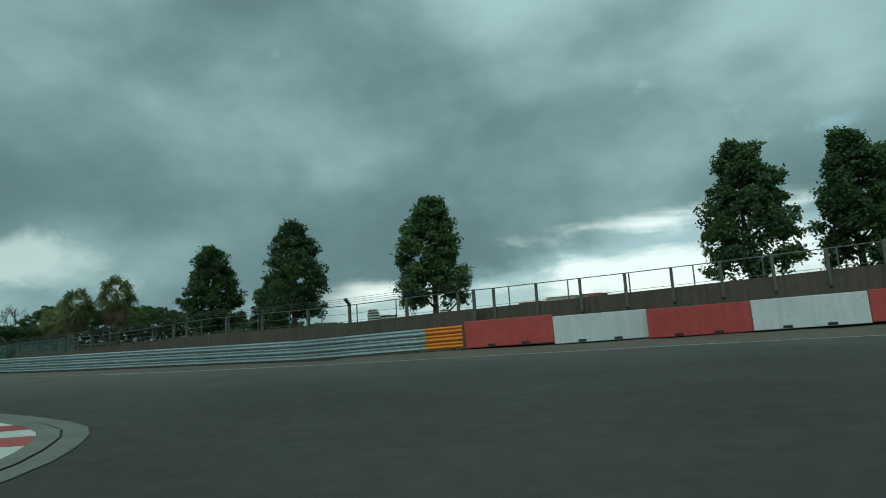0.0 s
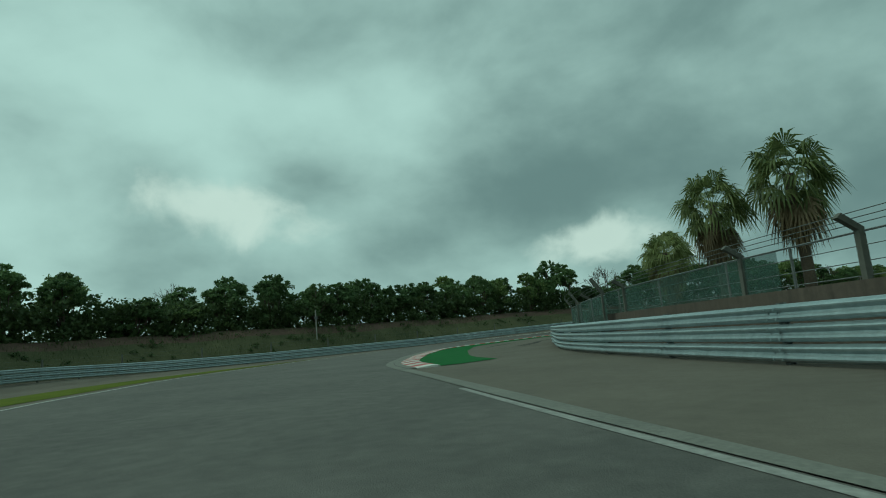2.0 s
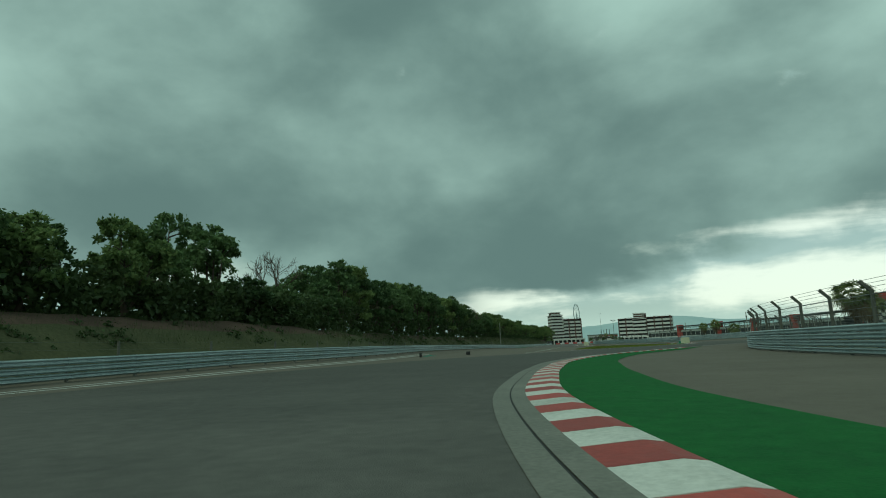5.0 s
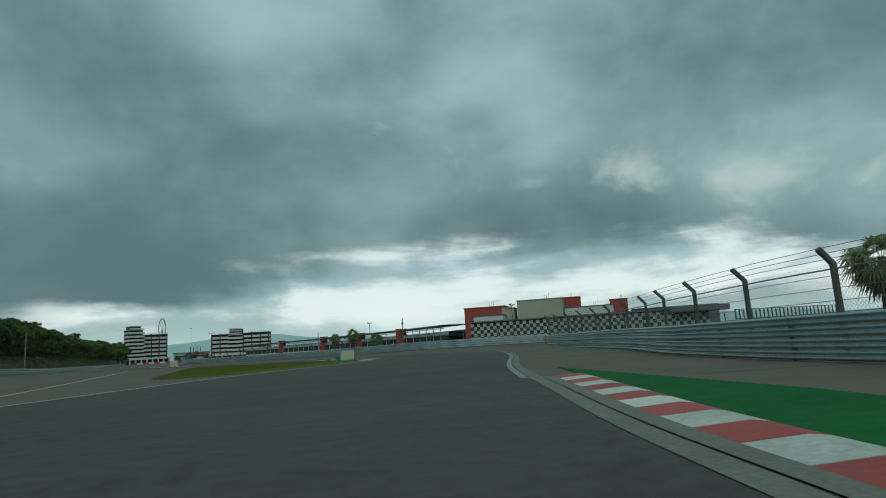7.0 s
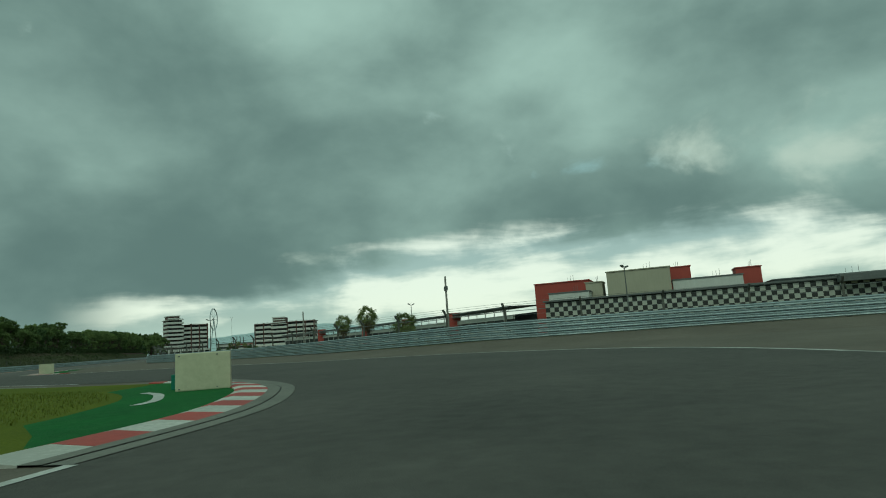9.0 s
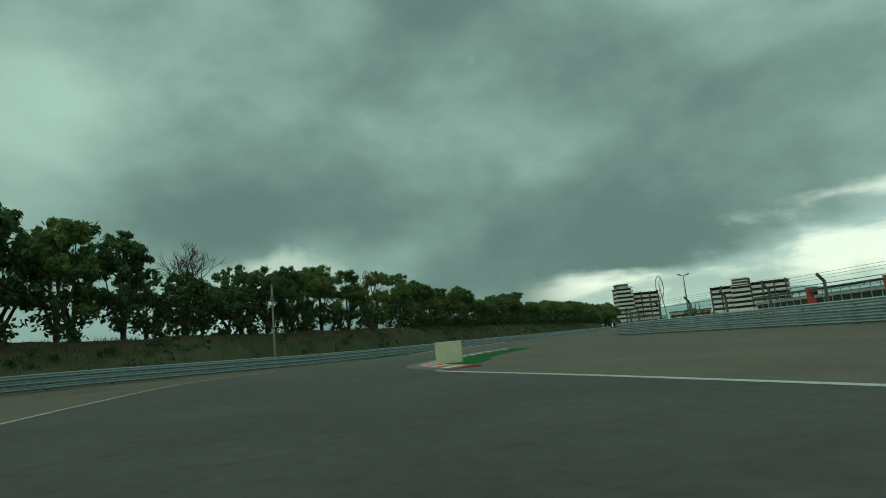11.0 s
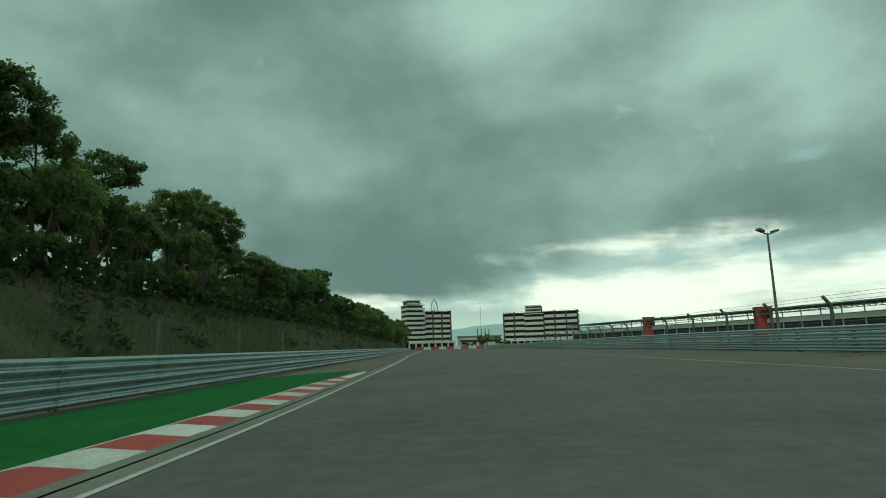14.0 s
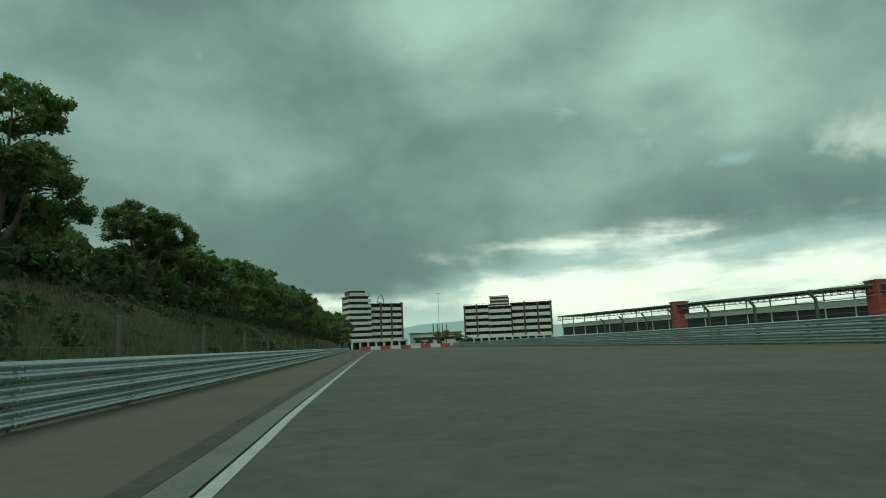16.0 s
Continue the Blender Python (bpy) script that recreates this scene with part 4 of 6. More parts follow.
def kinked_post(height, knee=0.78, name="fence_post"):
    """Concrete fence post whose top leans over the track (towards +y)."""
    bm = bmesh.new()
    w = 0.06
    prof = [(0, 0.0), (0, height * knee), (0.36, height)]
    rows = []
    for i, (y, z) in enumerate(prof):
        dy, dz = (0, 1) if i == 0 else ((0.34, 0.94) if i == 1 else (0.68, 0.73))
        rows.append([bm.verts.new((sx * w, y + sy * w * dz, z - sy * w * dy)) for sx, sy in ((-1, -1), (1, -1), (1, 1), (-1, 1))])
    for a, b in zip(rows, rows[1:]):
        for k in range(4):
            bm.faces.new((a[k], a[(k + 1) % 4], b[(k + 1) % 4], b[k]))
    bm.faces.new(rows[0]), bm.faces.new(rows[-1])
    bmesh.ops.recalc_face_normals(bm, faces=bm.faces)
    me = bpy.data.meshes.new(name)
    bm.to_mesh(me)
    bm.free()
    return me


def straight_post(height):
    bm = box((-0.065, -0.065, -0.6), (0.065, 0.065, height), 0.01)
    me = bpy.data.meshes.new("fence_post")
    bm.to_mesh(me)
    bm.free()
    return me


def wire_line(pts, r, parent, name="wire", material=None):
    bm = bmesh.new()
    for a, b in zip(pts, pts[1:]):
        tube_into(bm, [a, b], [r, r], 4)
    return part(name, bm, material or STEELDARK, parent)


def span(line, gap):
    """Stations from the line's start to its very end."""
    spots = stations(line, gap)
    return spots + [(line[-1], spots[-1][1])]


def debris_fence(line, z0, height, gap, side, label, net=True, screen=None, rails=(0.05, 0.45), kink=True, start=0.3, knee=0.78, tubes=(0, 0)):
    """Fence with kinked posts; side +1: the track lies on the left of the line; tubes: gap and start of the thin posts between."""
    base = thing("debris_fence", pose(0, 0, 0), label, "fence", "debris fences", "structure")
    foot = z0 if callable(z0) else (lambda p: z0)
    me = kinked_post(height, knee) if kink else straight_post(height * 0.74)
    spots = stations(line, gap, start)
    for p, h in spots:
        ob = mesh_part("fence_post", me, POSTGREY, base)
        ob.matrix_basis = pose(p.x, p.y, foot(p), 0, 0, math.degrees(h) + (0 if side > 0 else 180))
    for p, h in stations(line, *tubes) if tubes[0] else []:
        bm = bmesh.new()
        tube_into(bm, [(p.x, p.y, foot(p)), (p.x, p.y, foot(p) + height * 0.74)], [0.03, 0.03], 6)
        part("tube_post", bm, STEELDARK, base)
    low = height * knee
    for f in rails:
        wire_line([Vector((p.x, p.y, foot(p) + low * f)) for p, _ in span(line, 3.0)], 0.009, base, "tube_rail", WIRE)
    wire_line([Vector((p.x, p.y, foot(p) + low * 0.95)) for p, _ in span(line, 3.0)], 0.022, base, "tube_rail", WIRE)
    for k in range(3 if kink else 0):
        u = (k + 1) / 3
        wire_line([Vector((p.x, p.y, foot(p) + low + (height - low) * u)) + Vector((-math.sin(h), math.cos(h), 0)) * side * 0.36 * u for p, h in span(line, 3.0)], 0.009, base)
    if net:
        verts, faces = [], []
        pts = stations(line, 0.11)
        k = int(low / 0.11)
        for i in range(0, len(pts) - k):
            for a, b in ((i, i + k), (i + k, i)):
                p, q = pts[a][0], pts[b][0]
                n = len(verts)
                verts += [(p.x, p.y, foot(p)), (p.x, p.y, foot(p) + 0.009), (q.x, q.y, foot(q) + low + 0.009), (q.x, q.y, foot(q) + low)]
                faces.append((n, n + 1, n + 2, n + 3))
        me2 = bpy.data.meshes.new("wire_netting")
        me2.from_pydata(verts, [], faces)
        tagged(mesh_part("wire_netting", me2, STEELDARK, base), kind="stuff")
    if screen:
        a = [p for p, _ in stations(line, 1.5)]
        bm = bmesh.new()
        lo_ = [bm.verts.new((p.x, p.y, foot(p))) for p in a]
        hi_ = [bm.verts.new((p.x, p.y, foot(p) + low * 0.95)) for p in a]
        for i in range(len(a) - 1):
            bm.faces.new((lo_[i], lo_[i + 1], hi_[i + 1], hi_[i]))
        part("screen", bm, screen, base, "see-through green wind screen")
    return base


def build_fences():
    k = nearest(WALL_LINE, 64.8, -306.7)
    near = nearest(WALL_LINE, 81.6, -313.6)
    top = lambda p: wall_top(p) - 0.02
    run = shifted(between(WALL_LINE, 0, near), 0.2)
    debris_fence(run, top, 1.17, 1.92, 1, "tube fence with square concrete posts in front of the wall", net=False, rails=(0.12,), kink=False, start=nearest(run, 84.3, -313.7) % 1.92,
                 tubes=(2.62, nearest(run, 85.1, -313.9) % 2.62))
    run = between(WALL_LINE, near, k + 1)
    fence = debris_fence(run, top, 1.17, 5.6, 1, "tube fence with kinked concrete posts on the concrete wall", net=False, rails=(0.12, 0.5), start=0.06, tubes=(2.1, nearest(run, 80.6, -313.4) % 2.1))
    middle = straight_post(0.84)
    for p, h in stations(run, 5.6, 2.6):
        mesh_part("fence_post", middle, POSTGREY, fence).matrix_basis = pose(p.x, p.y, top(p), 0, 0, math.degrees(h))
    p, h = stations(run, 5.6, 0.06)[0]
    bm = bmesh.new()
    tube_into(bm, [(p.x, p.y, top(p) + 0.42), (p.x + 0.5 * math.cos(h), p.y + 0.5 * math.sin(h), top(p) - 0.02)], [0.05, 0.05], 4)
    part("brace", bm, POSTGREY, fence)
    j = nearest(WALL_LINE, 56.6, -302.6)
    for lo, hi, mesh in ((k, j + 0.2, None), (j, 1e9, NETGREEN)):
        debris_fence(between(WALL_LINE, lo, hi), lambda p: wall_top(p) - 0.02, 1.12, 7.2, 1, "wire fence with kinked posts on top of the concrete wall" + (" and a green wind screen" if mesh else ""), net=False, screen=mesh,
                     rails=(0.1, 0.38, 0.68), start=0.05 if mesh is None else 1.2, tubes=(3.6, 1.8))
    a, b = nearest(RA, 48.5, -299.2), nearest(RA, 28.4, -262)
    debris_fence(between(shifted(RA, -1.2), a, b), 0.0, 2.5, 7.5, 1, "fence with kinked posts and green screen netting", net=False, screen=NETGREEN, tubes=(3.75, 2.2))
    c, d = nearest(RA, 28.2, -258), lengths(RA)[-1]
    run = between(shifted(RA, -0.5), c, d + 4)
    debris_fence(run, lift, 2.76, 4.0, 1, "wire netting fence with kinked concrete posts", start=nearest(run, 44.3, -189.7) % 4.0, knee=0.86, rails=(0.5, 0.62, 0.75, 0.88))
    run = between(shifted(RB, -1.1), 0, nearest(RB, 22, 60))
    debris_fence(run, lambda p: 0.4 * lift(p), 2.72, 5.15, 1, "wire fence with kinked concrete posts behind the rail", net=False, start=nearest(run, 21.0, -54.2) % 5.15, knee=0.84, rails=(0.5, 0.66, 0.82))
    back = curve_through([(50.6, -174.4), (53.2, -176.6), (55.6, -179.6), (57.5, -184)], 0.6)
    debris_fence(back, 0.3, 2.6, 2.4, -1, "short return of the wire fence behind the rail end", net=False, knee=0.86, rails=(0.5, 0.7, 0.88))


build_fences()

# ---------------------------------------------------------------- the bank on the left
BANK = between(LR, nearest(LR, 62, -340), 1e9)


def build_bank():
    prof = [(0.7, -0.05), (1.4, 0.2), (2.4, 1.0), (3.6, 2.0), (4.8, 2.8), (6.0, 3.3), (7.4, 3.65), (10, 3.8), (14, 3.9), (22, 3.7), (40, 2.5), (70, -0.2)]
    bm = bmesh.new()
    rows = []
    for u, z in prof:
        ring = shifted(BANK, u)
        rows.append([bm.verts.new((p.x, p.y, z + (0.35 * noise.noise((p.x * 0.12, p.y * 0.12, 0.3)) + 0.15 * noise.noise((p.x * 0.6, p.y * 0.6, 2.3)) if z > 0.3 else 0) + (lift(q) if u < 3 else 0))) for p, q in zip(ring, BANK)])
    for j, (a, b) in enumerate(zip(rows, rows[1:])):
        for i in range(len(BANK) - 1):
            f = bm.faces.new((a[i], a[i + 1], b[i + 1], b[i]))
            f.smooth = True
            f.material_index = 1 if prof[j][1] > 2.4 else 0
    me = bpy.data.meshes.new("bank")
    bm.to_mesh(me)
    bm.free()
    me.materials.append(BANKGRASS), me.materials.append(BANKEARTH)
    ob = new("bank", me)
    tagged(ob, "grassy bank with bare reddish earth along its top", "bank", kind="structure")


build_bank()


def bank_fence():
    base = thing("bank_fence", pose(0, 0, 0), "row of pale concrete posts with wires at the foot of the bank", "fence", "", "structure")
    line = shifted(BANK, 1.3)
    bm = box((-0.055, -0.055, -0.1), (0.055, 0.055, 2.0), 0.01)
    me = bpy.data.meshes.new("fence_post")
    bm.to_mesh(me)
    bm.free()
    for p, h in stations(line, 7.5, 2.0):
        ob = mesh_part("fence_post", me, POSTGREY, base)
        ob.matrix_basis = pose(p.x, p.y, 0, random.uniform(-1.5, 1.5), random.uniform(-1.5, 1.5), math.degrees(h))
    for z in (1.2, 1.6, 1.95):
        wire_line([Vector((p.x, p.y, z)) for p, _ in stations(line, 7.5, 2.0)], 0.003, base)


bank_fence()

# ---------------------------------------------------------------- trees


def leaves_mesh(rng, centres, radii, per_clump, size, name):
    """Clumps of small leaves: each leaf is a bent quad of its own."""
    verts, faces = [], []
    for c, r in zip(centres, radii):
        n = per_clump
        d = rng.normal(size=(n, 3))
        d /= np.linalg.norm(d, axis=1)[:, None]
        p = c + d * (r * np.clip(rng.normal(0.74, 0.24, (n, 1)), 0.1, 1.35)) * np.array([1, 1, 0.8])
        a = rng.normal(size=(n, 3)) + d * 0.3
        a /= np.linalg.norm(a, axis=1)[:, None]
        b = np.cross(a, d + rng.normal(size=(n, 3)) * 0.5)
        b /= np.linalg.norm(b, axis=1)[:, None] + 1e-9
        s = size * rng.uniform(0.6, 1.35, (n, 1))
        k = len(verts)
        quad = np.stack([p - a * s, p + b * s * 0.55, p + a * s, p - b * s * 0.55], 1).reshape(-1, 3)
        verts += quad.tolist()
        faces += [(k + 4 * i, k + 4 * i + 1, k + 4 * i + 2, k + 4 * i + 3) for i in range(n)]
    me = bpy.data.meshes.new(name)
    me.from_pydata(verts, [], faces)
    return me


def trunk_mesh(rng, height, girth, limbs, spread, fork):
    bm = bmesh.new()
    lean = rng.uniform(-0.04, 0.04, 2)
    n = 7
    pts = [Vector((lean[0] * z + 0.08 * math.sin(z * 0.9 + girth * 9), lean[1] * z + 0.08 * math.cos(z * 0.7), z)) for z in np.linspace(-0.3, height, n)]
    tube_into(bm, pts, [girth * (1.35 if i == 0 else 1 - 0.8 * i / (n - 1)) for i in range(n)], 8)
    for k in range(limbs):
        z = height * (fork + (0.95 - fork) * k / max(limbs - 1, 1))
        a = k * 2.4 + rng.uniform(-0.4, 0.4)
        root = Vector((lean[0] * z, lean[1] * z, z))
        reach = spread * rng.uniform(0.6, 1.0) * (1.1 - 0.6 * z / height)
        tip = root + Vector((math.cos(a) * reach, math.sin(a) * reach, reach * rng.uniform(0.5, 0.9)))
        mid = root.lerp(tip, 0.5) + Vector((0, 0, reach * 0.10))
        tube_into(bm, [root, mid, tip], [girth * 0.42, girth * 0.26, girth * 0.08], 6)
    me = bpy.data.meshes.new("trunk")
    bm.to_mesh(me)
    bm.free()
    for p in me.polygons:
        p.use_smooth = True
    return me


def broad_tree(seed, height, radius, low, clumps, per, size, label, material, group="trees on the bank"):
    """A spreading tree: several stems that part low down, each under its own domed clump of foliage, with gaps between."""
    rng = np.random.default_rng(seed)
    base = thing("tree", pose(0, 0, -50), label, "tree", group)
    bm = bmesh.new()
    girth = 0.10 + height * 0.011
    lobes = []
    stems = 5
    for k in range(stems):
        a = k * 2.4 + rng.uniform(-0.4, 0.4)
        reach = radius * (0.12 if k == 0 else rng.uniform(0.42, 0.68))
        top = height * (0.90 if k == 0 else rng.uniform(0.58, 0.84))
        tip = Vector((math.cos(a) * reach, math.sin(a) * reach, top))
        fork = Vector((0.1 * math.cos(a), 0.1 * math.sin(a), height * rng.uniform(0.06, 0.20)))
        knee = fork.lerp(tip, 0.45) + Vector((math.cos(a), math.sin(a), 0)) * reach * 0.16
        tube_into(bm, [(0.04 * math.cos(a), 0.04 * math.sin(a), -0.3), fork, knee, tip], [girth, girth * 0.85, girth * 0.5, girth * 0.12], 7)
        lobes.append((np.array([tip.x, tip.y, top - 0.16 * radius]), radius * (0.56 if k == 0 else rng.uniform(0.40, 0.54))))
        for q in range(3):
            b = a + rng.uniform(-1.5, 1.5)
            out = tip.lerp(knee, rng.uniform(0.2, 0.7))
            end = out + Vector((math.cos(b), math.sin(b), rng.uniform(0.2, 0.8))) * radius * rng.uniform(0.25, 0.45)
            tube_into(bm, [out, out.lerp(end, 0.5) + Vector((0, 0, 0.1)), end], [girth * 0.32, girth * 0.2, girth * 0.07], 5)
            if q == 0:
                lobes.append((np.array(end), radius * rng.uniform(0.24, 0.34)))
    # lower skirts of foliage hang on some sides
    for k in range(3):
        a = rng.uniform(0, math.tau)
        lobes.append((np.array([math.cos(a) * radius * 0.6, math.sin(a) * radius * 0.6, low + (height - low) * rng.uniform(0.18, 0.36)]), radius * rng.uniform(0.24, 0.36)))
    part("trunk", bm, BARK, base, smooth=True)
    weight = np.array([r * r for _, r in lobes])
    pick = rng.choice(len(lobes), clumps, p=weight / weight.sum())
    centres, radii = [], []
    for k in pick:
        c, r = lobes[k]
        d = rng.normal(size=3)
        d[2] = abs(d[2]) * 1.1 - 0.35
        d /= np.linalg.norm(d)
        centres.append(c + d * r * rng.uniform(0.55, 1.0) * np.array([1, 1, 0.72]))
        radii.append(rng.uniform(0.34, 0.62) * (0.55 + radius * 0.10))
    mesh_part("crown", leaves_mesh(rng, centres, radii, per, size, "crown"), material, base)
    return base


def cone_tree(seed, height, radius, low, clumps, per, size, label, material):
    """A dense upright tree: a lumpy egg-shaped crown of many boughs on a bare lower trunk."""
    rng = np.random.default_rng(seed)
    base = thing("tree", pose(0, 0, -50), label, "tree", "trees behind the wall")
    mesh_part("trunk", trunk_mesh(rng, height * 0.9, 0.19, 10, radius * 0.7, 0.30), BARK, base)
    boughs = []
    for k in range(34):
        u = (k + rng.uniform(0, 0.9)) / 34
        w = radius * (1 - 0.86 * u ** 2.3) * min(1, 0.7 + 3 * u) * rng.uniform(0.70, 1.06)
        a = k * 2.39996 + rng.uniform(-0.5, 0.5)
        boughs.append((np.array([math.cos(a) * w * 0.70, math.sin(a) * w * 0.70, low + (height - 0.5 - low) * u + 0.2]), 0.13 * radius + 0.32 * w))
    centres, radii = [], []
    for k in range(clumps):
        c, r = boughs[k % len(boughs)]
        d = rng.normal(size=3)
        d /= np.linalg.norm(d)
        centres.append(c + d * r * rng.uniform(0.35, 1.0) * np.array([1, 1, 0.8]))
        radii.append(rng.uniform(0.22, 0.46))
    mesh_part("crown", leaves_mesh(rng, centres, radii, per, size, "crown"), material, base)
    return base


def bare_tree(seed, height, label):
    rng = np.random.default_rng(seed)
    base = thing("bare_tree", pose(0, 0, -50), label, "tree", "bare trees")
    bm = bmesh.new()

    def grow(p, d, length, r, depth):
        q = p + d * length
        tube_into(bm, [p, p.lerp(q, 0.5) + Vector(rng.normal(size=3) * 0.03 * length), q], [r, r * 0.85, r * 0.6], 6 if depth < 2 else 4)
        if depth > 4 or r < 0.008:
            return
        for k in range(3 if depth else 4):
            e = (d + Vector(rng.normal(size=3)) * 0.48 + Vector((0, 0, 0.22))).normalized()
            grow(q - d * length * 0.25 * k / 3, e, length * rng.uniform(0.62, 0.82), r * 0.66, depth + 1)

    grow(Vector((0, 0, -0.3)), Vector((0.02, 0.01, 1)).normalized(), height * 0.34, 0.125, 0)
    part("trunk", bm, BARK, base)
    return base


def palm(seed, height, label, reach=1.28):
    """A fan palm: ringed trunk, fan leaves on stalks and a skirt of dead ones."""
    rng = np.random.default_rng(seed)
    base = thing("palm_tree", pose(0, 0, -50), label, "palm tree", "fan palms")
    bm = bmesh.new()
    n = 22
    pts = [Vector((0.05 * math.sin(z * 0.6 + seed), 0.05 * math.cos(z * 0.5), z)) for z in np.linspace(-0.2, height, n)]
    tube_into(bm, pts, [0.20 - 0.05 * i / n + (0.012 if i % 2 else 0) for i in range(n)], 10)
    part("trunk", bm, BARK, base)
    for live in (True, False):
        verts, faces = [], []
        for k in range(38 if live else 20):
            a = k * 2.39996 + rng.uniform(-0.2, 0.2)
            rise = rng.uniform(-0.85, 1.25) if live else rng.uniform(-1.45, -0.9)
            stalk = reach * rng.uniform(0.55, 0.8)
            d = Vector((math.cos(a) * math.cos(rise), math.sin(a) * math.cos(rise), math.sin(rise)))
            root = Vector((0, 0, height - 0.1 - (0 if live else 0.25)))
            hub = root + d * stalk
            side = d.cross(Vector((0, 0, 1))).normalized()
            up = side.cross(d)
            roll = rng.uniform(-0.9, 0.9)
            side, up = side * math.cos(roll) + up * math.sin(roll), up * math.cos(roll) - side * math.sin(roll)
            verts_n = len(verts)
            verts += [root - side * 0.012, root + side * 0.012, hub + side * 0.012, hub - side * 0.012]
            faces.append((verts_n, verts_n + 1, verts_n + 2, verts_n + 3))
            for j in range(17):
                b = (j - 8) / 8 * 1.9
                f = (d * math.cos(b) + side * math.sin(b)).normalized()
                ln = reach * rng.uniform(0.58, 0.78) * (1 - 0.25 * abs(j - 8) / 8)
                w = f.cross(up).normalized() * 0.042
                m = hub + f * ln * 0.55 + up * 0.03
                t = hub + f * ln - Vector((0, 0, ln * rng.uniform(0.25, 0.75)))
                q = len(verts)
                verts += [hub, m + w, t, m - w]
                faces.append((q, q + 1, q + 2, q + 3))
        me = bpy.data.meshes.new("fronds")
        me.from_pydata([tuple(v) for v in verts], [], faces)
        mesh_part("fronds" if live else "dead_fronds", me, FROND if live else DRYFROND, base, "" if live else "skirt of dry brown fronds")
    return base


def tree_kinds(per, size):
    """The four trees of the bank, with fine foliage for the near ones or coarser for those that stay far off."""
    return [
        broad_tree(11, 8.3, 3.5, 0.5, 150, per, size, "broad-leaved green tree in the row on top of the bank", LEAF),
        broad_tree(12, 9.2, 3.7, 0.9, 160, per, size, "tall broad-leaved green tree in the row on top of the bank", LEAF),
        broad_tree(13, 7.4, 3.4, 0.3, 150, per, size, "bushy dark green tree in the row on top of the bank", LEAFDARK),
        broad_tree(14, 8.8, 3.4, 1.5, 140, per, size, "open-crowned dark green tree with visible trunk on top of the bank", LEAFDARK),
    ]


NEAR_TREES, TREES = tree_kinds(165, 0.094), tree_kinds(30, 0.205)


def scaled(x, y, z, turn, s, sz=None):
    return pose(x, y, z, 0, 0, turn) @ Matrix.Diagonal((s, s, sz or s, 1))


def put(ob, m):
    c = copy_thing(ob, pose(0, 0, 0))
    c.matrix_basis = m
    return c


def clear(proto):
    for o in (*proto.children_recursive, proto):
        bpy.data.objects.remove(o)


# height of the tree tops along the bank, by y
TOP_Y = [-400, -314, -308, -305, -304, -301, -298, -295.8, -290, -284, -281, -273, -266, -263.4, -258, -250, -242, -232, -230, -226.5, -223.5, -206, -201, -196, -179, -150, -110, -99, -95, -93,
         -87, -82, -75, -69, -66, -62, -56, -52, -48, -44, -40, -32, -23, -19, -12, 5, 12, 18, 25, 30, 36, 42, 47, 56, 69, 86, 126, 240]
TOP_Z = [10.6, 10.6, 9.9, 9.2, 7.4, 8.2, 7, 10, 10.1, 10.4, 9.5, 10, 10, 8.8, 9.8, 10.2, 10.4, 10.4, 12.4, 13.2, 8.2, 7.6, 10.5, 13.3, 12.6, 14.5, 14.6, 13.6, 12.6, 10.2,
         9.2, 11.3, 11.5, 12.3, 11.4, 10.5, 10, 12, 13.2, 12.3, 10.3, 11.1, 11.5, 10.4, 10.2, 10.2, 10.9, 12.2, 13.2, 11.4, 10.6, 9.8, 9.2, 10.3, 11.4, 12.2, 13, 14.6]
PROTO_H = (8.3, 9.2, 7.4, 8.8)


BARE = ((-16.6, -211, 1.12), (-15.8, -56.5, 1.12), (-16.6, -91.4, 1.15), (-16.6, -296.6, 0.85), (-17.0, -231.0, 0.8))


def bank_trees():
    rng = random.Random(5)
    for row, (off, gap) in enumerate(((9.2, 5.4), (14.2, 6.4))):
        for p, _ in stations(shifted(BANK, off), gap, 1.0 + row * 2):
            if p.x > 30:
                continue
            x, y = p.x + rng.uniform(-0.8, 0.8), p.y + rng.uniform(-1.0, 1.0)
            if 16 < y < 34:
                x -= 1.4
            if any(abs(y - q[1]) < r for q, r in zip(BARE, (4.2, 5.6))):
                continue
            # mostly dark leaves below y -78: the row's silhouette is put into leaf colour
            n = rng.choice((2, 3, 3, 0) if y < -78 else (0, 1, 1, 0, 3))
            s = (float(np.interp(y, TOP_Y, TOP_Z)) - 3.6) / PROTO_H[n] * rng.uniform(0.92, 1.10)
            s *= (0.97, 1.06)[row]
            kinds = NEAR_TREES if row == 0 and -84 < y < 46 else TREES
            put(kinds[n], scaled(x, y, 3.6, rng.uniform(0, 360), min(max(s, 0.84), 1.06) * rng.uniform(0.92, 1.04), s))


bank_trees()


def far_trees():
    rng = random.Random(9)
    for k in range(16):
        n = rng.randrange(4)
        s = rng.uniform(1.0, 1.6)
        put(TREES[n], scaled(-19 - rng.uniform(0, 9) + k * 0.2, 192 + k * 6.4, -0.3, rng.uniform(0, 360), s * 1.2))
    for x, y, s in ((22, 312, 0.75), (27, 318, 0.7), (33, 314, 0.8), (44, 316, 0.85), (47.5, 318, 0.7)):
        put(TREES[2], scaled(x, y, -0.6, rng.uniform(0, 360), s))


far_trees()


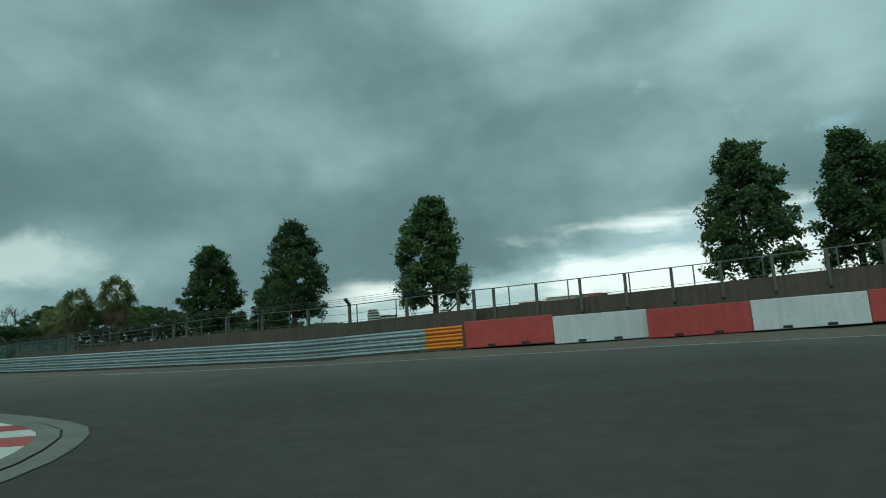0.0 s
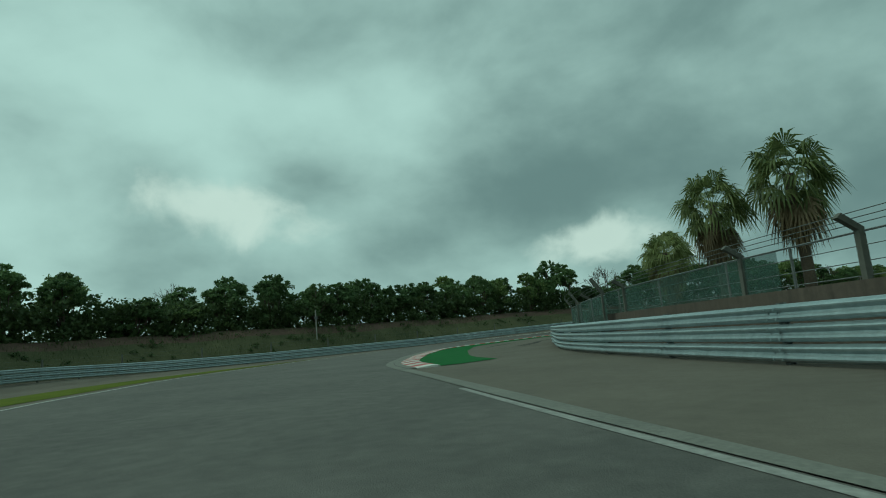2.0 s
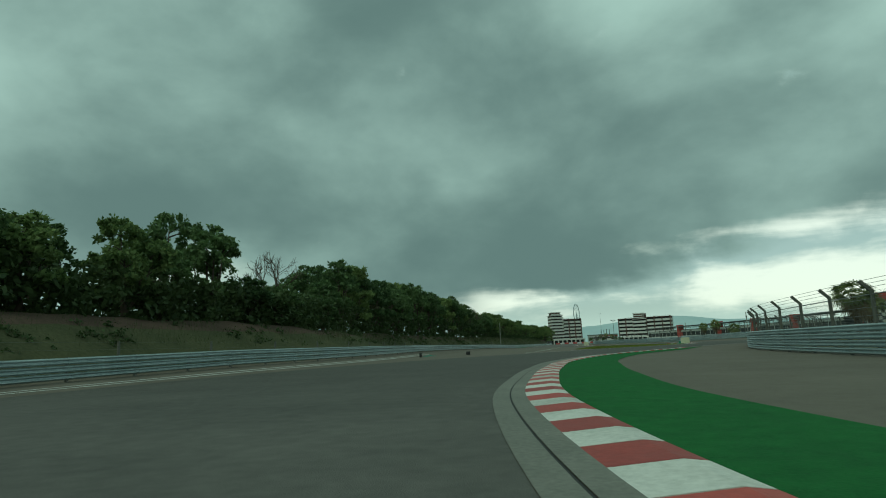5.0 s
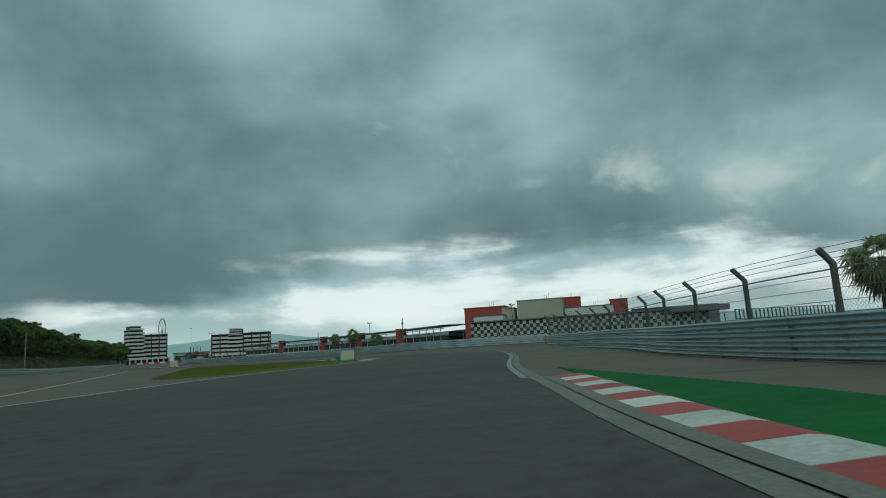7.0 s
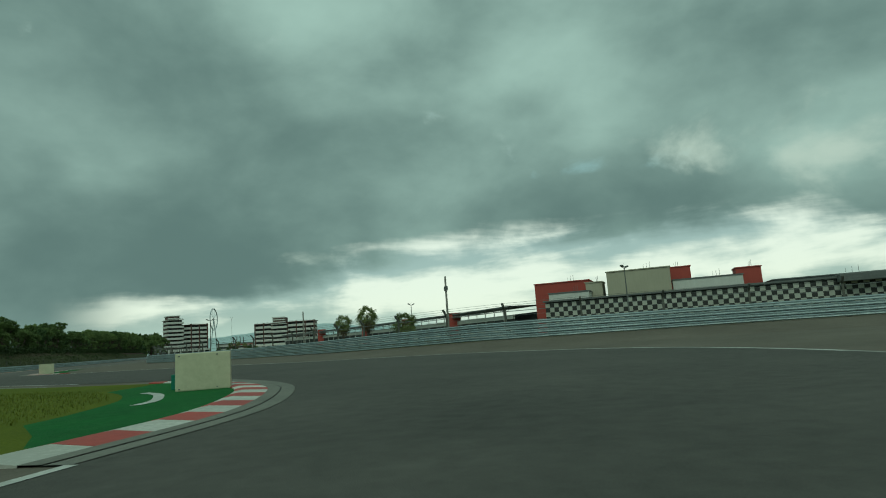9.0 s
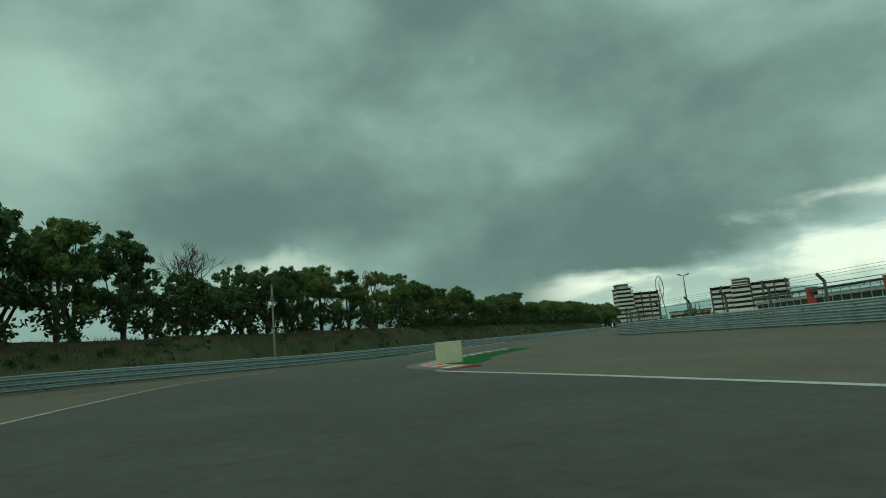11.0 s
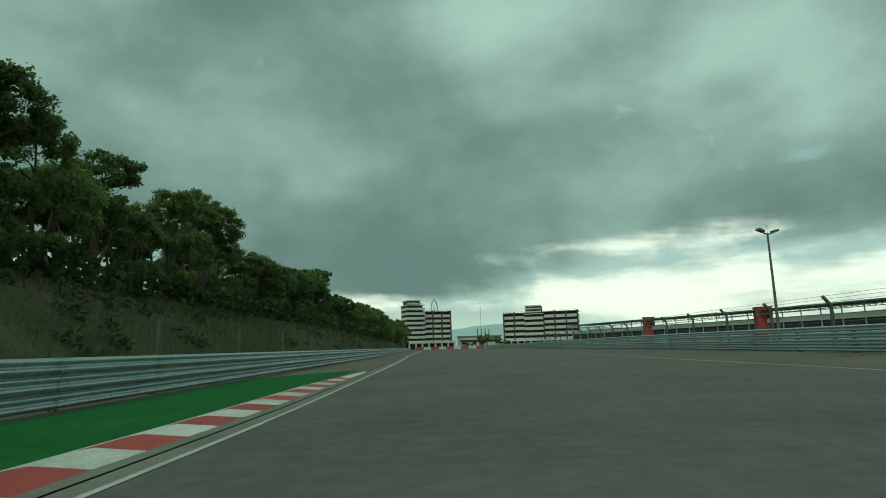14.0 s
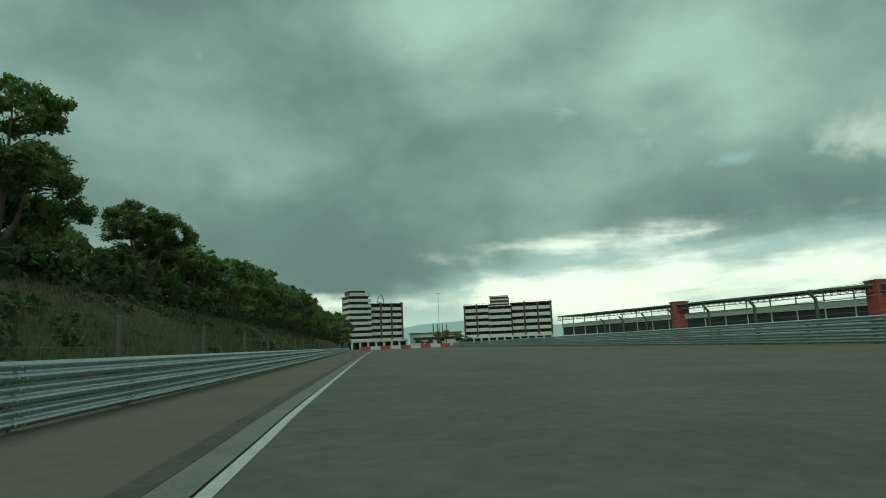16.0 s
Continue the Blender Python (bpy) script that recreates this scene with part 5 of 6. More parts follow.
def undergrowth():
    """Dense bushes below and between the trees, too many to count."""
    rng = np.random.default_rng(21)
    centres, radii = [], []
    for off, gap in ((8.0, 1.5), (11.5, 1.7)):
        for p, h in stations(shifted(BANK, off), gap):
            if p.x > 30:
                continue
            for _ in range(3):
                r = rng.uniform(0.55, 1.05)
                high = 3.2 if p.y < -205 else (1.5 if p.y > -45 else 3.4 if p.y > -90 else 4.0)
                centres.append(np.array([p.x + rng.uniform(-0.9, 0.9), p.y + rng.uniform(-0.8, 0.8), 3.6 + rng.uniform(0.1, high)]))
                radii.append(r)
    for off in (8.2, 10.4, 13.0):
        for p, h in stations(shifted(BANK, off), 0.8):
            if p.x < 30 and p.y < -205:
                for _ in range(2):
                    centres.append(np.array([p.x + rng.uniform(-0.6, 0.6), p.y + rng.uniform(-0.6, 0.6), 3.6 + rng.uniform(0.0, 3.6)]))
                    radii.append(rng.uniform(0.65, 1.1))
    me = leaves_mesh(rng, centres, radii, 46, 0.23, "undergrowth")
    tagged(mesh_part("undergrowth", me, BUSHLEAF), "dense dark undergrowth below the trees", "bushes", kind="stuff")


undergrowth()


def other_trees():
    cone = [cone_tree(31, 7.8, 1.95, 2.2, 300, 92, 0.085, "dense dark green upright tree behind the concrete wall", LEAFDARK),
            cone_tree(32, 8.2, 1.85, 2.4, 300, 92, 0.085, "dense dark green pointed tree behind the concrete wall", LEAFDARK)]
    for k, (x, y, s, sz) in enumerate(((65.7, -302.7, 1.06, 0.96), (72.0, -306.0, 1.05, 1.0), (68.5, -299.2, 0.74, 0.74), (80.2, -309.7, 1.12, 1.02), (96.4, -310.6, 1.24, 1.28), (101.6, -311.2, 1.2, 1.24), (105.0, -310.0, 1.25, 1.25), (109, -312.5, 1.2, 1.2))):
        put(cone[k % 2], scaled(x, y, 0.0, k * 67, s, sz))
    for c in cone:
        clear(c)
    bare = bare_tree(41, 8.6, "leafless grey tree between the green ones")
    for k, (x, y, q) in enumerate(BARE):
        put(bare, scaled(x, y, 3.5, 40 + 70 * k, q))
    clear(bare)
    palms = [palm(51, 4.6, "fan palm with a skirt of dry fronds behind the fence"), palm(52, 3.2, "short fan palm behind the fence", 1.4)]
    for k, (x, y, z, s) in enumerate(((53.0, -291.4, 0, 1.08), (50.8, -293.2, 0, 0.93), (43.3, -284.4, 0, 0.98), (44.9, -287.2, 0, 0.90), (37.0, -222.0, 0, 1.06), (42.7, -210.1, 0, 1.0), (35.2, -271.0, 0, 0.82),
                                      (47.7, -101.4, 0, 0.80), (49.1, -110.0, 0, 0.88), (52.3, -114.5, 0, 0.9), (30, 300, 0, 1.3), (35, 306, 0, 1.4), (40, 303, 0, 1.2))):
        put(palms[0] if k != 9 else palms[1], scaled(x, y, z, k * 83, s, s * (1.16 if k < 2 else 0.74 if k in (4, 5) else 1.0)))
    for c in palms:
        clear(c)


other_trees()
for c in NEAR_TREES + TREES:
    clear(c)

# ---------------------------------------------------------------- marker boards, poles, lamps


def marker_board(x, y, turn, w, h, label):
    base = thing("marker_board", pose(x, y, 0, 0, 0, turn), label, "marker board", "apex marker boards")
    part("board", box((-w / 2, -0.22, 0.0), (w / 2 + 0.07, -0.02, h), 0.03), CREAM, base)
    bm = bmesh.new()
    for sx, z in ((-0.42, 0.06), (0.30, 0.06), (-0.42, h - 0.07), (0.30, h - 0.07)):
        box_into(bm, (sx * w - 0.02, -0.235, z - 0.015), (sx * w + 0.02, -0.215, z + 0.015))
    part("bolts", bm, STEELDARK, base)
    return base


marker_board(34.0, -161.0, -8, 1.32, 0.98, "cream foam marker board standing on the green verge at the apex")
marker_board(17.25, -110.0, 12, 1.15, 0.98, "cream marker board standing on the green verge far ahead")


def trackside_bits():
    a = thing("bollard", pose(-1.5, -203.5, 0, 0, 0, 20), "small black bollard standing on the asphalt", "bollard", "bollards")
    part("body", box((-0.14, -0.14, 0), (0.14, 0.14, 0.5), 0.03), RUBBER, a)
    b = thing("tarpaulin", pose(-0.6, -202.8, 0, 0, 0, 35), "crumpled teal green tarpaulin lying on the asphalt", "tarpaulin")
    bm = bmesh.new()
    bmesh.ops.create_grid(bm, x_segments=12, y_segments=6, size=0.5)
    for v in bm.verts:
        v.co = Vector((v.co.x * 1.5, v.co.y * 0.7, 0.03 + max(0, 0.22 - 0.3 * v.co.length) + 0.05 * noise.noise(v.co * 5)))
    part("sheet", bm, TEAL, b)
    c = thing("bollard", pose(3.1, -197.9, 0, 0, 0, 50), "small black box standing on the asphalt", "bollard", "bollards")
    part("body", box((-0.2, -0.16, 0), (0.2, 0.16, 0.42), 0.03), RUBBER, c)


trackside_bits()
side_board = thing("side_board", pose(33.15, -159.9, 0, 0, 0, -8), "low teal green board standing behind the marker board", "board")
part("board", box((-0.02, -0.1, 0), (0.3, 0.1, 0.42), 0.02), TEAL, side_board)


def pole(x, y, h, r, label, fittings=True):
    base = thing("pole", pose(x, y, 0), label, "pole", "poles")
    bm = bmesh.new()
    tube_into(bm, [(0, 0, 0), (0, 0, h / 2), (0, 0, h)], [r, r * 0.9, r * 0.8], 8)
    shaft = part("shaft", bm, CONCRETE, base)
    if fittings:
        bm = box((-0.12, -0.16, h * 0.80), (0.12, 0.16, h * 0.86), 0.02)
        part("bracket", bm, STEELDARK, shaft)
    return base


pole(-3.9, -283.5, 5.45, 0.085, "slim pale pole behind the guard rail")
pole(-7.9, -89.6, 7.8, 0.10, "tall slim pale pole at the foot of the bank")
pole(50.8, -133.2, 5.75, 0.10, "grey pole with a small bracket behind the rail")
pole(41.5, -113.5, 4.6, 0.08, "grey pole behind the rail", False)


def lamp_mast(x, y, h, turn, label):
    base = thing("lamp_mast", pose(x, y, 0, 0, 0, turn), label, "lamp mast", "floodlight masts")
    bm = bmesh.new()
    tube_into(bm, [(0, 0, 0), (0, 0, h * 0.5), (0, 0, h)], [0.13, 0.10, 0.07], 8)
    part("shaft", bm, STEELDARK, base)
    bm = bmesh.new()
    tube_into(bm, [(-0.85, 0, h + 0.16), (-0.2, 0, h - 0.05), (0.2, 0, h - 0.05), (0.85, 0, h + 0.16)], [0.05, 0.06, 0.06, 0.05], 6)
    arm = part("crossarm", bm, STEELDARK, base)
    for sx in (-0.78, 0.78):
        bm = box_into(bmesh.new(), (-0.30, -0.22, -0.02), (0.30, 0.16, 0.17), Matrix.Translation((sx, 0, h + 0.13)) @ Matrix.Rotation(-0.3 if sx > 0 else 0.3, 4, "Y"), 0.03)
        part("lamp_head", bm, STEELDARK, arm)
    bm = bmesh.new()
    tube_into(bm, [(0, 0, h), (0, 0, h + 0.65)], [0.015, 0.008], 5)
    part("spike", bm, STEELDARK, base)
    return base


lamp_mast(28.5, -16.7, 9.0, 20, "tall floodlight mast with lamps on a crossarm")
lamp_mast(75.3, -36.8, 9.2, 30, "tall floodlight mast with lamps near the grandstand")
lamp_mast(87.1, -106.9, 8.9, 30, "tall floodlight mast with lamps before the paddock buildings")
lamp_mast(31, 300, 26, 10, "tall floodlight mast beyond the end of the straight")

# ---------------------------------------------------------------- buildings


def hotel_block(parent, name, x0, x1, y0, y1, z0, z1, floors, piers=0):
    """A storeyed block: dark recessed floors behind white balcony bands, with red-brown piers."""
    part(name, box((x0 + 0.3, y0 + 1.2, z0), (x1 - 0.3, y1, z1)), BROWNWALL, parent)
    step = (z1 - z0) / floors
    for k in range(floors):
        zb = z0 + k * step
        bm = bmesh.new()
        box_into(bm, (x0 - 0.5, y0 - 0.9, zb), (x1 + 0.5, y0 - 0.6, zb + step * 0.52))
        box_into(bm, (x0 - 0.5, y0 - 0.6, zb), (x0 - 0.2, y1 - 2, zb + step * 0.52))
        box_into(bm, (x1 + 0.2, y0 - 0.6, zb), (x1 + 0.5, y1 - 2, zb + step * 0.52))
        part("balcony", bm, WHITEWALL, parent, "white balcony front")
        part("floor_slab", box((x0 - 0.2, y0 - 0.6, zb), (x1 + 0.2, y1 - 2, zb + 0.25)), WHITEWALL, parent)
        n = max(2, round((x1 - x0) / 3.2))
        for j in range(n):
            xa, xb = x0 + (j + 0.10) * (x1 - x0) / n, x0 + (j + 0.90) * (x1 - x0) / n
            part("window", box((xa, y0 + 1.1, zb + 0.3), (xb, y0 + 1.25, zb + step * 0.90)), GLASSDARK, parent)
    for k in range(piers + 1 if piers else 0):
        xp = x0 + k * (x1 - x0) / piers
        part("pier", box((xp - 0.45, y0 - 1.1, z0), (xp + 0.45, y0 + 1.3, z1 + (0.9 if k % 2 else 0.2))), BROWNWALL, parent)
    part("roof", box((x0 - 0.6, y0 - 1.0, z1), (x1 + 0.6, y1 + 0.2, z1 + 0.45)), BROWNWALL if piers else WHITEWALL, parent)
    bm = bmesh.new()
    for k in range(int((x1 - x0) / 2) + 1):
        box_into(bm, (x0 + k * 2 - 0.05, y0 - 0.6, z1 + 0.4), (x0 + k * 2 + 0.05, y0 - 0.5, z1 + 1.2))
    box_into(bm, (x0, y0 - 0.6, z1 + 1.15), (x1, y0 - 0.5, z1 + 1.25))
    part("roof_railing", bm, STEELDARK, parent)


def build_hotels():
    a = thing("hotel", pose(-13.2, 304, 0, 0, 0, 20), "white and brown stepped building with balcony bands, seen far off", "building", "white balcony buildings")
    hotel_block(a, "wall", 0, 10.5, 0, 14, 3.6, 26.6, 8)
    hotel_block(a, "wall", 11.2, 29, 3, 16, 3.6, 22.6, 6, 3)
    part("tower", box((0.8, 1, 26.6), (8.5, 11, 29.6)), BROWNWALL, a)
    part("tower_cap", box((0.2, 0.4, 29.4), (9, 11.5, 30.0)), WHITEWALL, a)
    part("tower_band", box((0.3, 0.2, 27.4), (9, 0.9, 28.3)), WHITEWALL, a)
    for k in range(8):
        part("column", box((k * 4.2, -1.4, -0.2), (k * 4.2 + 0.9, -0.5, 3.8)), WHITEWALL, a)
    part("podium", box((-1, 0.5, -0.2), (30, 16, 3.6)), GLASSDARK, a)
    part("podium_beam", box((-1.5, -1.6, 3.4), (30.5, 0.5, 4.5)), WHITEWALL, a)
    b = thing("hotel", pose(48.5, 329, 0, 0, 0, -17), "long white and brown balcony building with a raised stair tower", "building", "white balcony buildings")
    hotel_block(b, "wall", 0, 13.6, 0, 14, 3.4, 20.8, 5, 2)
    hotel_block(b, "wall", 14, 25, -1.5, 14, 3.4, 20.0, 5)
    hotel_block(b, "wall", 25.6, 47, 1.5, 15, 3.4, 21.2, 5, 3)
    part("tower", box((14.5, -1.2, 20.0), (24.0, 10, 25.4)), BROWNWALL, b)
    for z in (21.2, 23.2, 25.0):
        part("tower_band", box((14.0, -1.8, z), (24.5, -1.1, z + 0.8)), WHITEWALL, b)
    part("podium", box((-1, 0, -0.2), (47, 14, 3.4)), GLASSDARK, b)
    for k in range(12):
        part("column", box((k * 4.2, -2.4, -0.2), (k * 4.2 + 0.9, -1.6, 3.6)), WHITEWALL, b)
    part("podium_beam", box((-1.5, -2.6, 3.2), (48, -1.0, 4.0)), WHITEWALL, b)
    c = thing("low_hall", pose(19, 335, 0, 0, 0, 2), "low pale hall with thin chimneys between the tall buildings", "building")
    part("wall", box((0, 0, -0.2), (28, 12, 7.0)), WHITEWALL, c)
    part("roof", box((-0.5, -0.5, 7.0), (28.5, 12.5, 7.6)), GREYROOF, c)
    part("window_band", box((1, -0.12, 3.6), (27, 0.05, 5.0)), GLASSDARK, c)
    part("red_band", box((12, -0.14, 5.6), (27.5, 0.03, 6.4)), BRICKRED, c)
    for k in range(4):
        bm = bmesh.new()
        tube_into(bm, [(13 + k * 2.6, 6, 7.4), (13 + k * 2.6, 6, 12.5 - 0.4 * (k % 2))], [0.35, 0.3], 8)
        part("chimney", bm, STEELDARK, c)
    w = thing("ferris_wheel", pose(4.7, 700, 46, 0, 0, 73), "distant ferris wheel rising behind the white buildings", "ferris wheel")
    bm = bmesh.new()
    for r in (15.0, 13.6):
        ring = [Vector((math.cos(k * math.tau / 40) * r, 0, math.sin(k * math.tau / 40) * r)) for k in range(41)]
        tube_into(bm, ring, [0.35] * 41, 5)
    part("rim", bm, STEEL, w)
    for k in range(10):
        a_ = k * math.tau / 10
        bm = bmesh.new()
        tube_into(bm, [(0, 0, 0), (math.cos(a_) * 14, 0, math.sin(a_) * 14)], [0.12, 0.12], 4)
        part("spoke", bm, STEEL, w)
    bm = bmesh.new()
    tube_into(bm, [(0, 0, 0), (-6, 3, -46)], [0.5, 0.6], 6)
    tube_into(bm, [(0, 0, 0), (6, -3, -46)], [0.5, 0.6], 6)
    part("legs", bm, STEEL, w)


build_hotels()


def build_stand():
    """The long covered stand behind the straight, with its red stair towers."""
    line = curve_through([(62, 196), (77.4, 146), (91.6, 99), (100, 58), (107.5, 18), (111, -20)], 1.0)
    base = thing("grandstand", pose(0, 0, 0), "long low grandstand with a flat truss roof and white front", "grandstand")
    bays = stations(line, 6.0)

    def strip(name, off0, off1, z0, z1, material):
        seg = [p for p, _ in bays]
        a, b = shifted(seg, off0), shifted(seg, off1)
        bm = bmesh.new()
        rows = [[bm.verts.new((p.x, p.y, z)) for p in q] for q, z in ((a, z0), (a, z1), (b, z1), (b, z0))]
        for r, t in ((0, 1), (1, 2), (2, 3), (3, 0)):
            for i in range(len(seg) - 1):
                bm.faces.new((rows[r][i], rows[r][i + 1], rows[t][i + 1], rows[t][i]))
        bmesh.ops.recalc_face_normals(bm, faces=bm.faces)
        return part(name, bm, material, base)

    strip("roof", 9.0, -2.0, 8.15, 8.5, GREYROOF)
    strip("roof_edge", -1.6, -2.0, 7.0, 7.15, STEELDARK)
    strip("white_front", -0.4, 0.2, 4.7, 5.9, WHITEWALL)
    strip("window_band", 0.1, 0.6, 2.2, 4.7, GLASSDARK)
    strip("low_wall", -0.5, 0.3, -0.1, 2.2, WHITEWALL)
    strip("back_wall", 8.0, 8.6, -0.1, 6.4, GLASSDARK)
    for (p, h), (q, _) in zip(bays, bays[1:]):
        out = Vector((-math.sin(h), math.cos(h), 0)) * -1.8
        a, b = p + out, q + out
        up, dn = Vector((0, 0, 8.15)), Vector((0, 0, 7.05))
        for i in range(4):
            u, v = a.lerp(b, i / 4), a.lerp(b, (i + 0.5) / 4)
            w = a.lerp(b, (i + 1) / 4)
            part("truss_bar", tube_into(bmesh.new(), [u + dn, v + up], [0.07, 0.07], 4), STEELDARK, base)
            part("truss_bar", tube_into(bmesh.new(), [v + up, w + dn], [0.07, 0.07], 4), STEELDARK, base)
        bm = bmesh.new()
        tube_into(bm, [p + Vector((0, 0, 0)), p + Vector((0, 0, 8.2))], [0.14, 0.14], 6)
        part("column", bm, WHITEWALL, base)
    for x, y, t, top in ((78.6, 146, 74, 9.15), (93.0, 99.0, 77, 9.2), (108.0, 19.5, 82, 8.9), (101.5, 58, 80, 9.0)):
        tw = thing("stair_tower", pose(x, y, 0, 0, 0, t), "plain red stair tower standing in front of the grandstand", "tower", "red stair towers")
        part("shaft", box((-1.9, -0.6, -0.1), (1.9, 3.2, top - 0.3), 0.06), BRICKRED, tw)
        part("cap", box((-2.05, -0.75, top - 0.3), (2.05, 3.35, top), 0.03), BRICKRED, tw)


build_stand()


def build_paddock():
    """Chequered grandstand wall with red and beige buildings behind it."""
    turn = math.degrees(math.atan2(-48.5, 60))
    o = pose(106.4, -47.5, 0, 0, 0, turn)
    wall = thing("chequered_wall", o, "long wall painted with black and pale checks", "wall")
    part("backing", box((0, 0.05, -0.1), (73, 0.8, 7.5)), CHECK_B, wall)
    part("ledge", box((-0.5, -0.5, 7.5), (74.5, 1.6, 7.9)), GREYROOF, wall)
    bm = box((0, -0.04, 0), (1.06, 0.05, 1.06))
    me = bpy.data.meshes.new("check")
    bm.to_mesh(me)
    bm.free()
    for r, z in enumerate((1.75, 2.85, 3.95, 5.05, 6.15)):
        for k in range(34):
            ob = mesh_part("check", me, CHECK_W, wall)
            ob.matrix_basis = pose(k * 2.15 + (1.07 if r % 2 else 0), 0, z)
    part("deck", box((62, -2.5, 6.6), (78.5, 4, 8.2), 0.1), GREYROOF, wall)

    def house(x0, x1, y0, y1, z1, material, label, z0=-0.1):
        h = thing("paddock_building", o, label, "building", "paddock buildings")
        part("wall", box((x0, y0, z0), (x1, y1, z1)), material, h)
        part("roof", box((x0 - 0.2, y0 - 0.2, z1), (x1 + 0.2, y1 + 0.2, z1 + 0.25)), material if material is not WHITEWALL else GREYROOF, h)
        bm = bmesh.new()
        for k in range(3):
            tube_into(bm, [(x0 + (x1 - x0) * (0.6 + 0.05 * k), y0 + 3, z1), (x0 + (x1 - x0) * (0.6 + 0.05 * k), y0 + 3, z1 + 1.6 + 0.3 * k)], [0.05, 0.03], 4)
        part("aerial", bm, STEELDARK, h)
        return h

    house(-5.8, 9.0, 18, 30, 13.4, BRICKRED, "plain red render building above the chequered wall")
    house(8.5, 12.8, 14, 22, 12.3, BEIGE, "small beige roof block between the buildings")
    house(14.2, 29.6, 12, 26, 14.4, BEIGE, "plain beige render building above the chequered wall")
    house(25.3, 35.0, 26, 36, 15.2, BRICKRED, "plain red render building behind the beige one")
    house(30, 46, 14, 24, 11.0, WHITEWALL, "long white building with a grey roof behind the wall")
    house(45.2, 51.0, 20, 27, 13.0, BRICKRED, "small red render building behind the white one")
    house(52, 78, 12, 22, 8.8, GREYROOF, "low grey building behind the chequered wall")
    house(0, 10, 6, 14, 9.8, WHITEWALL, "white annex below the red building")
    g = thing("paddock_railing", pose(133, -127.7, 0, 0, 0, -4.6), "dark steel palisade on a low concrete deck beside the paddock", "railing")
    part("deck", box((-2, -0.3, -0.1), (37, 4.0, 2.4), 0.05), GREYROOF, g)
    bm = box((-0.13, -0.09, 2.3), (0.13, 0.09, 5.1))
    me = bpy.data.meshes.new("bar")
    bm.to_mesh(me)
    bm.free()
    for k in range(29):
        mesh_part("bar", me, STEELDARK, g).matrix_basis = pose(k * 1.22, 0, 0)
    for z in (2.9, 5.0):
        part("top_rail", box((-0.2, -0.09, z), (34.4, 0.09, z + 0.16)), STEELDARK, g)


build_paddock()


def build_hills():
    bm = bmesh.new()
    rows = []
    for i in range(121):
        a = radians(-80 + 110 * i / 120)
        h = 55 + 60 * (noise.fractal((i * 0.05, 1.7, 0.2), 1.0, 2.1, 5) + 0.5) + 40 * math.exp(-((i - 79) / 4.5) ** 2) + 40 * math.exp(-((i - 40) / 12) ** 2)
        d = Vector((-math.sin(a), math.cos(a), 0))
        rows.append([bm.verts.new(d * 3400 + Vector((0, 0, -20))), bm.verts.new(d * 3600 + Vector((0, 0, h * 0.6))), bm.verts.new(d * 3800 + Vector((0, 0, h)))])
    for a, b in zip(rows, rows[1:]):
        for k in range(2):
            bm.faces.new((a[k], b[k], b[k + 1], a[k + 1]))
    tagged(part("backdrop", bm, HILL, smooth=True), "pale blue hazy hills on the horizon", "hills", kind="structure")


build_hills()


